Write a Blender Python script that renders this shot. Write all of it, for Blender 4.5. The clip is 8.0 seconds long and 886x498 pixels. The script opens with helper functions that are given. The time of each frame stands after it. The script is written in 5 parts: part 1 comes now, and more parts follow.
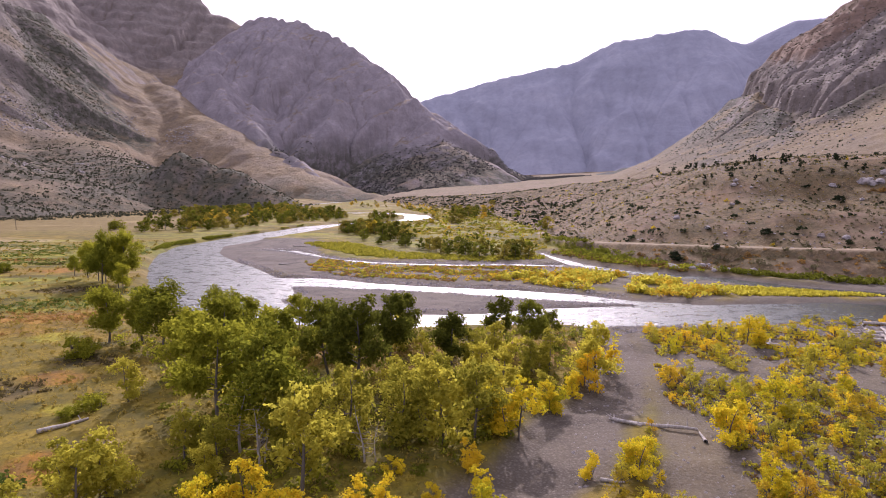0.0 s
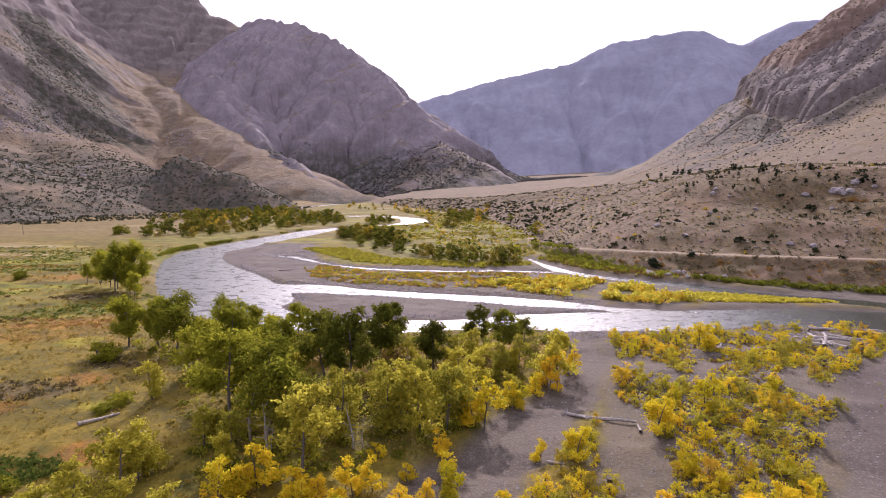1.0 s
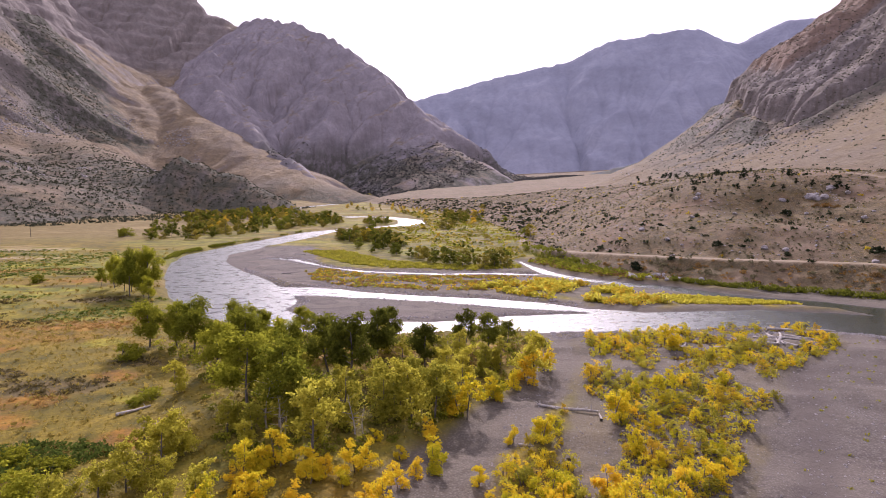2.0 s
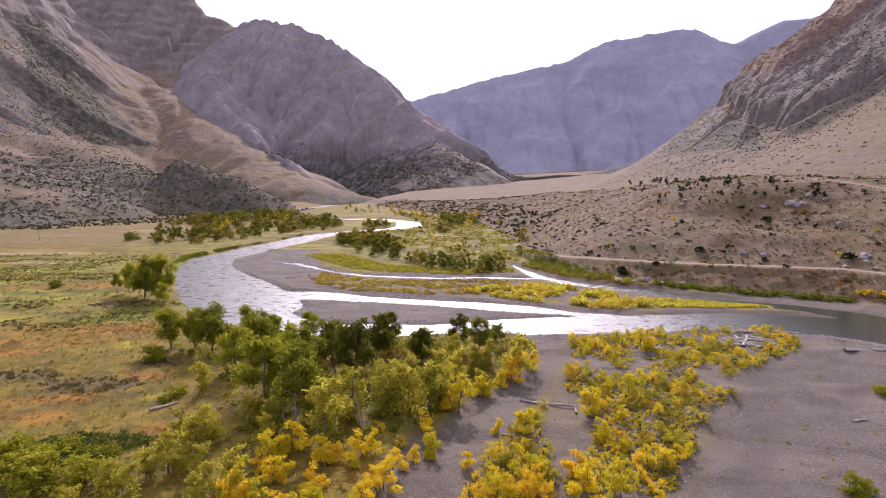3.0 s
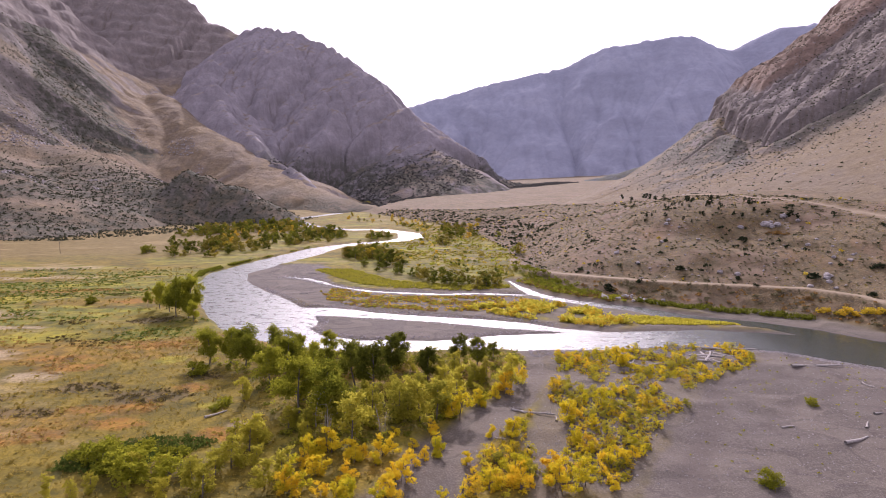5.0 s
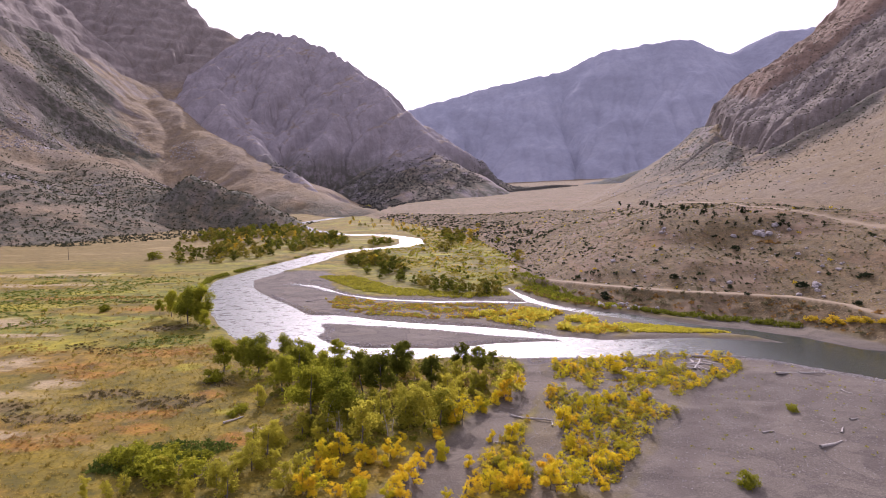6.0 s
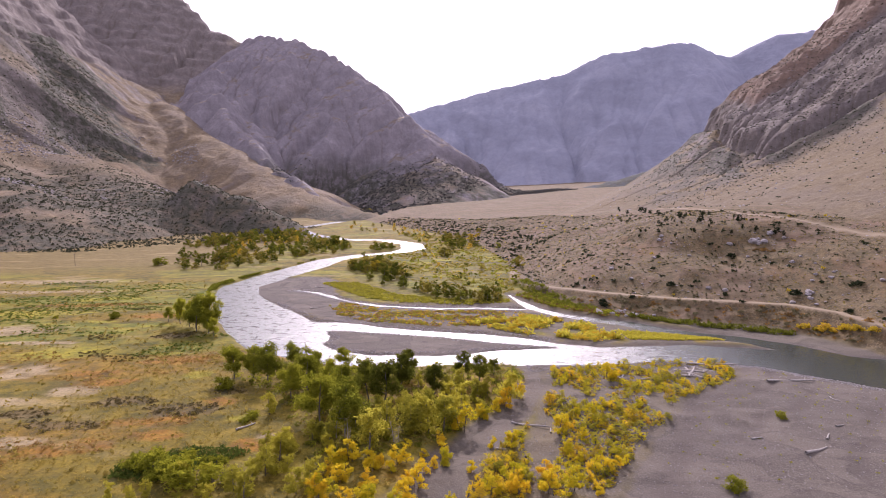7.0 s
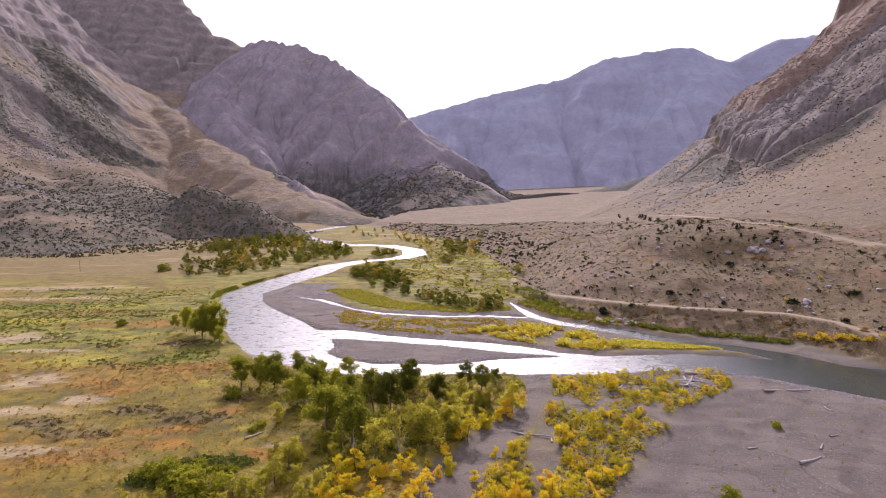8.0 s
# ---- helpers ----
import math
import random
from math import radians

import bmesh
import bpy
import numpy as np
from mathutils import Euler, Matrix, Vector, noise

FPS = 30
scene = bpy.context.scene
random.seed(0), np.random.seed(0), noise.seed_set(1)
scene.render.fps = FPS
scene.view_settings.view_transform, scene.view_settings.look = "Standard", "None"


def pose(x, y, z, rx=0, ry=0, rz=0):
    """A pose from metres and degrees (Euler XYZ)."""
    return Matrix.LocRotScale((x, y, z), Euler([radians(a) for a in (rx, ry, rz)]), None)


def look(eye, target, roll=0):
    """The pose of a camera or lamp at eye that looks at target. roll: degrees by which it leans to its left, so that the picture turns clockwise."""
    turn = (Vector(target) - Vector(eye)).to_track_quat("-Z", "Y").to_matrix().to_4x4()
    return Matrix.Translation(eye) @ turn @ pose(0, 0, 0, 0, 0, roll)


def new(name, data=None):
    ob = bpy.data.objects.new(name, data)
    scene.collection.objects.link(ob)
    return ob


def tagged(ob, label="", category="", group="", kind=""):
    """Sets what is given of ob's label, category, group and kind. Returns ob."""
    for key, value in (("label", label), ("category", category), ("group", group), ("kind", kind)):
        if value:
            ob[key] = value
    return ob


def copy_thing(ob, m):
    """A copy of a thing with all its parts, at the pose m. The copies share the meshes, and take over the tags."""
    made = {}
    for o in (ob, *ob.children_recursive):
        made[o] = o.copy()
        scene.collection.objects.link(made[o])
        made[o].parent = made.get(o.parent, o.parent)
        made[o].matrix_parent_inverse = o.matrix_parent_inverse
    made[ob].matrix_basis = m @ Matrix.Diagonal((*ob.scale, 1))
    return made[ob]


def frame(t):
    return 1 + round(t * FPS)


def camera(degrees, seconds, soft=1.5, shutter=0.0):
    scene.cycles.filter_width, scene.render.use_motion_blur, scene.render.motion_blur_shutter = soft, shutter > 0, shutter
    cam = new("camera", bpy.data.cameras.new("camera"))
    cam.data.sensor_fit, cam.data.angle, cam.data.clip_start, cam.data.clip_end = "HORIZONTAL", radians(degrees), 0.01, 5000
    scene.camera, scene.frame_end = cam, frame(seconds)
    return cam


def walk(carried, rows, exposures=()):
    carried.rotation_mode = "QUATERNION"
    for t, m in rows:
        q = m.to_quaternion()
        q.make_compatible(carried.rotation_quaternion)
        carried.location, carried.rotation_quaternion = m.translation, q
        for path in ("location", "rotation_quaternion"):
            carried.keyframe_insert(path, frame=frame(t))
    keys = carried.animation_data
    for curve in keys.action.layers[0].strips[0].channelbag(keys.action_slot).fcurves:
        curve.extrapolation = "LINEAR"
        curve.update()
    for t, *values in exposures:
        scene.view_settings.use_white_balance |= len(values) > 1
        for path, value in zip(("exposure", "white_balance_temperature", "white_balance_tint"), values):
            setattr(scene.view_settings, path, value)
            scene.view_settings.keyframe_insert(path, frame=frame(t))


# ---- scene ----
cam = camera(73.7, 8.0, 0.8)
PATH = [
    (0, (1.61, 0.57, 31.624), (1.686, 2.556, 31.407), -0.2),
    (0.5, (2.891, -5.949, 33.891), (2.969, -3.962, 33.675), -0.2),
    (1, (4.12, -12.464, 36.074), (4.201, -10.478, 35.856), -0.2),
    (1.5, (4.961, -18.982, 38.155), (5.046, -16.996, 37.933), -0.2),
    (3, (5.186, -38.817, 44.67), (5.282, -36.832, 44.441), -0.3),
    (3.5, (4.844, -44.872, 47.093), (4.943, -42.888, 46.866), -0.2),
    (4, (4.34, -50.831, 49.539), (4.44, -48.846, 49.316), -0.2),
    (4.5, (3.697, -56.403, 52.179), (3.796, -54.418, 51.959), -0.2),
    (6, (1.694, -70.779, 59.334), (1.794, -68.792, 59.124), -0.2),
    (6.5, (1.129, -74.029, 61.085), (1.229, -72.042, 60.879), -0.1),
    (7, (0.637, -77.139, 63.038), (0.736, -75.151, 62.836), -0.2),
    (7.5, (0.099, -79.463, 64.852), (0.197, -77.476, 64.654), -0.2),
    (8, (-0.381, -81.033, 66.272), (-0.284, -79.044, 66.081), -0.1),
]
walk(cam, [(t, look(eye, target, roll)) for t, eye, target, roll in PATH], exposures=[(0, 0.06, 5980, 33), (8, 0.06, 5980, 33)])

# ---- sky, sun, exposure ----
SUN_AZ, SUN_EL = 3.0, 32.0          # degrees right of +y, degrees above the horizon
world = bpy.data.worlds.new("sky")
scene.world = world
world.use_nodes = True
wn, wl = world.node_tree.nodes, world.node_tree.links
wn.clear()
w_out = wn.new("ShaderNodeOutputWorld")
w_bg = wn.new("ShaderNodeBackground")
w_sky = wn.new("ShaderNodeTexSky")
w_sky.sky_type, w_sky.sun_disc = "NISHITA", False
w_sky.sun_elevation, w_sky.sun_rotation = radians(SUN_EL), radians(SUN_AZ)
w_sky.air_density, w_sky.dust_density, w_sky.ozone_density = 1.0, 3.0, 1.0
w_cloud = wn.new("ShaderNodeTexNoise")
w_cloud.inputs["Scale"].default_value, w_cloud.inputs["Detail"].default_value = 3.2, 8.0
w_coord, w_map = wn.new("ShaderNodeTexCoord"), wn.new("ShaderNodeMapping")
w_map.inputs["Scale"].default_value = (1.0, 1.0, 3.0)
w_ramp = wn.new("ShaderNodeMapRange")
w_ramp.inputs["From Min"].default_value, w_ramp.inputs["From Max"].default_value = 0.34, 0.56
w_mix = wn.new("ShaderNodeMix")
w_mix.data_type = "RGBA"
w_mix.inputs["B"].default_value = (13.5, 13.0, 13.6, 1)
wl.new(w_coord.outputs["Generated"], w_map.inputs["Vector"])
wl.new(w_map.outputs["Vector"], w_cloud.inputs["Vector"])
wl.new(w_cloud.outputs["Fac"], w_ramp.inputs["Value"])
w_wisp, w_thin, w_veil = wn.new("ShaderNodeTexNoise"), wn.new("ShaderNodeMapRange"), wn.new("ShaderNodeMix")
w_wisp.inputs["Scale"].default_value, w_wisp.inputs["Detail"].default_value = 5.5, 9.0
w_thin.inputs["From Min"].default_value, w_thin.inputs["From Max"].default_value = 0.50, 0.64
w_veil.data_type = "RGBA"
w_veil.inputs["A"].default_value, w_veil.inputs["B"].default_value = (13.5, 13.0, 13.6, 1), (7.6, 7.55, 8.1, 1)
wl.new(w_map.outputs["Vector"], w_wisp.inputs["Vector"])
wl.new(w_wisp.outputs["Fac"], w_thin.inputs["Value"])
wl.new(w_thin.outputs["Result"], w_veil.inputs["Factor"])
wl.new(w_veil.outputs["Result"], w_mix.inputs["B"])
wl.new(w_ramp.outputs["Result"], w_mix.inputs["Factor"])
wl.new(w_sky.outputs["Color"], w_mix.inputs["A"])
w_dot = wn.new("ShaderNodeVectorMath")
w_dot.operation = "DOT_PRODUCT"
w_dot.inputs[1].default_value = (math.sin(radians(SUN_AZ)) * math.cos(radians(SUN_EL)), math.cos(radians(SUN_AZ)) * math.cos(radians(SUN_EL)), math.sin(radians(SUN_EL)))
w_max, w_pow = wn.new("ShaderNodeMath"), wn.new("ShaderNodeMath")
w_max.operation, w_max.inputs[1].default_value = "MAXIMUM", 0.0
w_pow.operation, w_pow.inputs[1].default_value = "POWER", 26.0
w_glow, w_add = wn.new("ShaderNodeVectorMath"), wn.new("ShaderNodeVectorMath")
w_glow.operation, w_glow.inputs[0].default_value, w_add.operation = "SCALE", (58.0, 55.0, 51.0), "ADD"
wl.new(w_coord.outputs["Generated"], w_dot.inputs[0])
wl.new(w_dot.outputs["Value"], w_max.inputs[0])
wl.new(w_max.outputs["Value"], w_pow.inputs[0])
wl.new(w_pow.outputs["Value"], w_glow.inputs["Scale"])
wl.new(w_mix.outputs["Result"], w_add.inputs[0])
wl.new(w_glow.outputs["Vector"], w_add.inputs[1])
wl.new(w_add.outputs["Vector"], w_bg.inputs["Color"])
w_bg.inputs["Strength"].default_value = 0.09
wl.new(w_bg.outputs["Background"], w_out.inputs["Surface"])

sun = new("sun", bpy.data.lights.new("sun", "SUN"))
sun.data.energy, sun.data.angle, sun.data.color = 3.9, radians(1.0), (1.0, 0.93, 0.82)
s_az, s_el = radians(SUN_AZ), radians(SUN_EL)
sun.matrix_world = look((0, 0, 300), (-300 * math.sin(s_az) * math.cos(s_el), -300 * math.cos(s_az) * math.cos(s_el), 300 - 300 * math.sin(s_el)))


# ---- noise and plan arithmetic ----
TABLE = np.random.RandomState(7).rand(256, 256)


def value_noise(x, y, seed=0):
    xi, yi = np.floor(x).astype(int), np.floor(y).astype(int)
    u, v = x - xi, y - yi
    u, v = u * u * u * (u * (u * 6 - 15) + 10), v * v * v * (v * (v * 6 - 15) + 10)
    xi, yi = xi + seed * 37, yi + seed * 91
    a, b = TABLE[xi % 256, yi % 256], TABLE[(xi + 1) % 256, yi % 256]
    c, d = TABLE[xi % 256, (yi + 1) % 256], TABLE[(xi + 1) % 256, (yi + 1) % 256]
    return (a * (1 - u) + b * u) * (1 - v) + (c * (1 - u) + d * u) * v


def fbm(x, y, size, octaves=4, seed=0):
    total, amp, norm = 0.0, 1.0, 0.0
    for k in range(octaves):
        c, s = math.cos(0.6 * k), math.sin(0.6 * k)
        px, py = (c * x - s * y) * 2 ** k / size, (s * x + c * y) * 2 ** k / size
        total = total + amp * value_noise(px, py, seed + k)
        norm, amp = norm + amp, amp * 0.5
    return total / norm


def ridged(x, y, size, octaves=4, seed=0):
    total, amp, norm = 0.0, 1.0, 0.0
    for k in range(octaves):
        c, s = math.cos(0.9 * k), math.sin(0.9 * k)
        px, py = (c * x - s * y) * 2 ** k / size, (s * x + c * y) * 2 ** k / size
        total = total + amp * (1 - np.abs(2 * value_noise(px, py, seed + k) - 1))
        norm, amp = norm + amp, amp * 0.5
    return total / norm


def smooth(a, b, v):
    t = np.clip((v - a) / (b - a), 0, 1)
    return t * t * (3 - 2 * t)


def along(x, y, line):
    """Distance to a polyline, and its further values (3rd and later columns) at the nearest place."""
    line = np.array(line, float)
    best = np.full(np.shape(x), 1e9)
    vals = [np.zeros(np.shape(x)) for _ in range(line.shape[1] - 2)]
    for a, b in zip(line[:-1], line[1:]):
        d = b[:2] - a[:2]
        t = np.clip(((x - a[0]) * d[0] + (y - a[1]) * d[1]) / max(d @ d, 1e-9), 0, 1)
        dist = np.hypot(x - a[0] - t * d[0], y - a[1] - t * d[1])
        near = dist < best
        best = np.where(near, dist, best)
        for k in range(len(vals)):
            vals[k] = np.where(near, a[2 + k] + t * (b[2 + k] - a[2 + k]), vals[k])
    return (best, *vals)


def stream(x, y, line):
    """Signed distance to the water's edge of a stream of varying half width: negative in the water."""
    best = np.full(np.shape(x), 1e9)
    line = np.array(line, float)
    for a, b in zip(line[:-1], line[1:]):
        d = b[:2] - a[:2]
        t = np.clip(((x - a[0]) * d[0] + (y - a[1]) * d[1]) / max(d @ d, 1e-9), 0, 1)
        best = np.minimum(best, np.hypot(x - a[0] - t * d[0], y - a[1] - t * d[1]) - (a[2] + t * (b[2] - a[2])))
    return best


def area(x, y, poly):
    """Signed distance to a polygon: negative inside."""
    poly = np.array(poly, float)
    inside = np.zeros(np.shape(x), bool)
    best = np.full(np.shape(x), 1e9)
    for a, b in zip(poly, np.roll(poly, -1, 0)):
        d = b - a
        t = np.clip(((x - a[0]) * d[0] + (y - a[1]) * d[1]) / max(d @ d, 1e-9), 0, 1)
        best = np.minimum(best, np.hypot(x - a[0] - t * d[0], y - a[1] - t * d[1]))
        crosses = (a[1] > y) != (b[1] > y)
        if d[1] != 0:
            inside ^= crosses & (x < a[0] + (y - a[1]) * d[0] / d[1])
    return np.where(inside, -best, best)


# ---- plan of the valley ----
MAIN = [(-78, 1500, 12), (-74, 1337, 12), (-150, 1050, 12), (-190, 880, 14), (-140, 745, 13), (-88, 668, 13), (-36, 655, 15), (-2, 600, 13),
        (1, 545, 13), (-16, 510, 11), (-50, 485, 11), (-74, 452, 13), (-86, 405, 15), (-101, 355, 14), (-113, 310, 12), (-107, 280, 13),
        (-97, 255, 15), (-82, 225, 18), (-66, 195, 20), (-54, 172, 19), (-48, 157, 12)]
LOWER = [(-52, 160, 14), (-38, 147, 10), (-20, 136, 8), (10, 134, 7.5), (28, 137, 9), (45, 138, 11), (62, 138, 12), (86, 139, 11),
         (110, 138, 13), (128, 133, 13), (150, 119, 18), (175, 100, 22), (230, 55, 25), (330, -60, 28), (420, -260, 30)]
UPPER = [(-52, 190, 14), (-36, 194, 8), (-15, 184, 5), (12, 175, 4.5), (28, 169, 6), (44, 161, 5.5), (58, 154, 3), (70, 147, 5)]
CREEK = [(57, 268, 0.8), (59, 250, 1.8), (63, 228, 3.2), (73, 211, 4), (87, 199, 4), (100, 189, 5), (110, 176, 5.5), (122, 167, 4.5), (138, 157, 5.5), (150, 142, 7), (158, 126, 8)]
SIDE = [(-72, 292, 1.5), (-59, 284, 2.2), (-36, 254, 1.4), (-18, 240, 1.2), (15, 230, 1.6), (35, 231, 1.6), (58, 225, 2)]
BAR_A = [(-104, 297), (-102, 326), (-89, 342), (-60, 345), (-52, 325), (-50, 296), (-42, 262), (-22, 246), (15, 238), (45, 236), (60, 224), (55, 218), (15, 222), (-20, 232), (-42, 250), (-38, 222),
         (-16, 196), (12, 184), (45, 170), (58, 158), (28, 170), (-35, 200), (-67, 236), (-89, 264)]
BAR_B = [(-46, 179), (-38, 187), (-15, 180), (12, 171), (42, 156), (60, 150), (42, 148), (10, 140), (-13, 139), (-28, 143), (-40, 158)]
DRY = [(40, 126, 3.5), (40, 114, 4), (38, 102, 4.5), (33, 89, 4.5), (27, 78, 5.5), (20, 68, 6.5), (12, 56, 7), (6, 45, 7), (-2, 25, 8), (-10, -40, 12)]
DRY_B = [(44, 108, 2), (42, 92, 3), (37, 75, 4), (31, 60, 4), (27, 42, 4), (24, 10, 4)]
SAND = [(40, 30), (49, 47), (58, 60), (70, 72), (81, 90), (103, 104), (118, 124), (150, 108), (230, 30), (300, -80), (60, -80), (40, 0)]
PATCH = [(46, 122), (42, 100), (36, 80), (40, 73), (33, 55), (24, 36), (41, 36), (48, 46), (57, 59), (69, 71), (80, 89), (103, 103), (114, 121), (101, 126), (85, 126), (63, 122)]
ROAD = [(206, 60, 9), (196, 110, 9), (185, 145, 9), (184, 165, 9.5), (174, 183, 9.5), (154, 195, 9), (131, 207, 8.5), (114, 220, 8), (98, 238, 7), (87, 255, 6), (74, 272, 5), (66, 300, 4), (72, 345, 4)]
UPROAD = [(300, 60, 30), (268, 150, 34), (252, 221, 38), (245, 262, 41), (231, 288, 44), (223, 317, 45), (226, 380, 45), (240, 450, 44), (262, 540, 40), (300, 680, 34)]
TOE = [(240, -60), (215, 40), (202, 110), (190, 150), (184, 172), (172, 187), (152, 199), (130, 212), (112, 226), (96, 244), (82, 268), (74, 300), (78, 350), (84, 430), (78, 540), (52, 690), (0, 840), (-60, 960), (-96, 1080), (-110, 1400), (-110, 3000)]


# patches of the meadow: x, y and half widths
LANES = [[(104, 110), (90, 94), (78, 80), (70, 66), (60, 51), (50, 36)], [(120, 112), (113, 99), (99, 89), (84, 85)], [(128, 96), (112, 82), (94, 72), (80, 58)], [(140, 84), (120, 66), (104, 54), (96, 38)]]
BARE_AT = [(-182, 188, 30, 9), (-132, 126, 10, 11), (-104, 104, 9, 5), (-120, 96, 12, 5), (-101, 68, 11, 4), (-37, 68.6, 3, 1.5), (-150, 165, 16, 3), (-260, 330, 70, 8), (-250, 290, 60, 5)]
GREEN_AT_MEADOW = [(-134, 190, 26, 12), (-166, 169, 24, 9), (-92, 152, 14, 14), (-165, 200, 22, 7), (-80, 208, 6, 12), (-200, 262, 60, 12), (-140, 250, 18, 10), (-120, 285, 10, 14)]
YELLOW_AT_MEADOW = [(-133, 150, 12, 8), (-46, 80.5, 4, 2.5), (-190, 225, 30, 6), (-72, 120, 5, 4)]
BROWN_AT = [(-66, 88, 12, 5), (-57, 102, 7, 4), (-94, 78, 12, 4), (-108, 86, 9, 4), (-84, 95, 9, 4), (-100, 175, 10, 6)]
RUST_AT = [(-56, 93, 6, 4), (-107, 122, 9, 4), (-70, 79, 11, 4), (-40, 63, 6, 4), (-84, 137, 12, 6), (-86, 64, 14, 5), (-100, 112, 12, 4), (-120, 215, 20, 5), (-170, 245, 40, 4), (-66, 70, 8, 3)]


def blots(x, y, rows):
    """How deep a place lies in any of the ragged oval patches."""
    edge = 0.9 * (fbm(x, y, 9, 4, 62) - 0.5) + 0.7 * (fbm(x, y, 3, 3, 64) - 0.5)
    best = np.full(np.shape(x), 9.0)
    for px, py, rx, ry in rows:
        best = np.minimum(best, np.hypot((x - px) / rx, (y - py) / ry))
    return smooth(1.15, 0.8, best + edge)


def east_side(x, y):
    """Distance east of the toe line of the bench: positive on the bench's side."""
    d = along(x, y, TOE)[0]
    ty = np.array([p[1] for p in TOE], float)
    tx = np.array([p[0] for p in TOE], float)
    return np.where(x > np.interp(y, ty, tx), d, -d)


def water_edge(x, y):
    w = stream(x, y, MAIN)
    for line in (LOWER, UPPER, CREEK, SIDE):
        w = np.minimum(w, stream(x, y, line))
    return w + 2.2 * (fbm(x, y, 11, 3, 21) - 0.5)


def bench_top(y):
    return np.interp(y, [0, 150, 300, 380, 480, 620, 800, 950, 1300, 3000], [43, 43, 44, 44, 41, 32, 18, 12, 10, 16])


def land(x, y):
    """Height of the ground, and what covers it."""
    w = water_edge(x, y)
    rough = fbm(x, y, 16, 4, 3) - 0.5
    soft_a = 5 * (fbm(x, y, 9, 3, 5) - 0.5)
    gravel = np.maximum(smooth(1.2, -1.2, area(x, y, BAR_A) + 0.6 * soft_a), smooth(1.2, -1.2, area(x, y, BAR_B) + 0.5 * soft_a))
    gravel = np.maximum(gravel, smooth(1.5, -1.5, area(x, y, SAND) + 0.8 * soft_a))
    dry = smooth(1.5, -1.5, stream(x, y, DRY) + soft_a)
    gravel = np.maximum(gravel, dry * 0.95)
    gravel = np.maximum(gravel, 0.8 * smooth(1.5, -1.5, stream(x, y, DRY_B) + soft_a))
    outer = (y > 145) & (y < 480) & (x < np.interp(y, [157, 195, 225, 255, 280, 310, 355, 405, 452], [-48, -66, -82, -97, -107, -113, -101, -86, -74])) | (y < 150) & (x < 24)
    gravel = np.maximum(gravel, smooth(4.0, 0.5, w + 0.3 * soft_a) * np.where(outer, 0.15, np.where(y < 420, 1.0, 0.4)))
    gravel = np.maximum(gravel, 0.75 * smooth(38, 46, x - 0.25 * (y - 60)) * smooth(118, 108, x - 0.3 * (y - 100)) * smooth(150, 120, y) * smooth(0.40, 0.56, fbm(x, y, 7, 4, 31)))
    gravel = np.maximum(gravel, smooth(128, 138, x + 0.55 * (y - 160)) * smooth(80, 100, y) * smooth(240, 205, y + 0.4 * (x - 100)) * (x > 100) * 0.9)
    # flood plain: low on the bars, a metre and a half on the meadow
    plain = 1.5 + 1.1 * rough + 0.5 * (fbm(x, y, 3.0, 2, 9) - 0.5)
    low = 0.35 + 0.5 * rough + 0.045 * np.clip(w, 0, 14)
    z = plain * (1 - gravel) + np.maximum(low, 0.12) * gravel
    inner = smooth(4, -4, area(x, y, [(-60, 345), (62, 330), (62, 225), (135, 150), (60, 148), (-40, 195), (-105, 290)]))
    z = z * (1 - 0.45 * inner)
    z = np.where(w > 0, np.minimum(z, 0.05 + 0.9 * np.maximum(w, 0) * (1 - 0.75 * gravel)), np.maximum(-1.2, 0.25 * w))
    # the bench to the east with its cut bank, road and terrace
    e = east_side(x, y) + 9 * (fbm(x, y, 30, 3, 41) - 0.5) * smooth(0, 20, np.abs(east_side(x, y)))
    top = bench_top(y)
    bank_z = np.interp(y, [0, 150, 220, 260, 300, 340], [9, 9, 8, 6, 4.0, 2])
    bank = bank_z * np.clip((e + 4.0 * (fbm(x, y, 8, 4, 43) - 0.5) + np.interp(y, [0, 200, 260, 320], [24, 24, 13, 5])) / np.interp(y, [0, 200, 260, 320], [21, 21, 11, 4]), 0, 1)
    gully = ridged(x * 0.9 + y * 0.3, y * 0.35, 26, 3, 47)
    rise = bank_z + (0.40 + 0.12 * (fbm(x, y, 60, 2, 45) - 0.5)) * np.maximum(e - 3, 0) * np.interp(y, [0, 360, 700, 1000], [1, 1, 0.8, 0.55])
    rise = rise - 5.0 * (gully - 0.55) * smooth(3, 35, e)
    flat = top + 0.05 * np.maximum(e - 90, 0) + 2.5 * (fbm(x, y, 50, 3, 49) - 0.5)
    slope = -4.0 * np.log(np.exp(-np.clip(rise, -40, 200) / 4.0) + np.exp(-np.clip(flat, -40, 200) / 4.0))
    slope = slope + 1.2 * (fbm(x, y, 9, 4, 51) - 0.5)
    east = smooth(-2.5, 4, e)
    z_east = np.where(e > 2, slope, bank)
    z_e = bank * (1 - east) + z_east * east
    z = np.where((e > -26) & (w > 0), np.maximum(z, z_e * smooth(0.0, 3.0, w)), z)
    hill = smooth(-np.interp(y, [0, 200, 260, 320], [24, 23, 13, 5]), -np.interp(y, [0, 200, 260, 320], [20, 19, 10, 3]), e) * (w > 0.5)
    for line, half in ((ROAD, 1.9), (UPROAD, 2.4)):
        d, rz = along(x, y, line)
        k = smooth(half + 3.5, half, d)
        z = z * (1 - k) + (rz if line is ROAD else z) * k
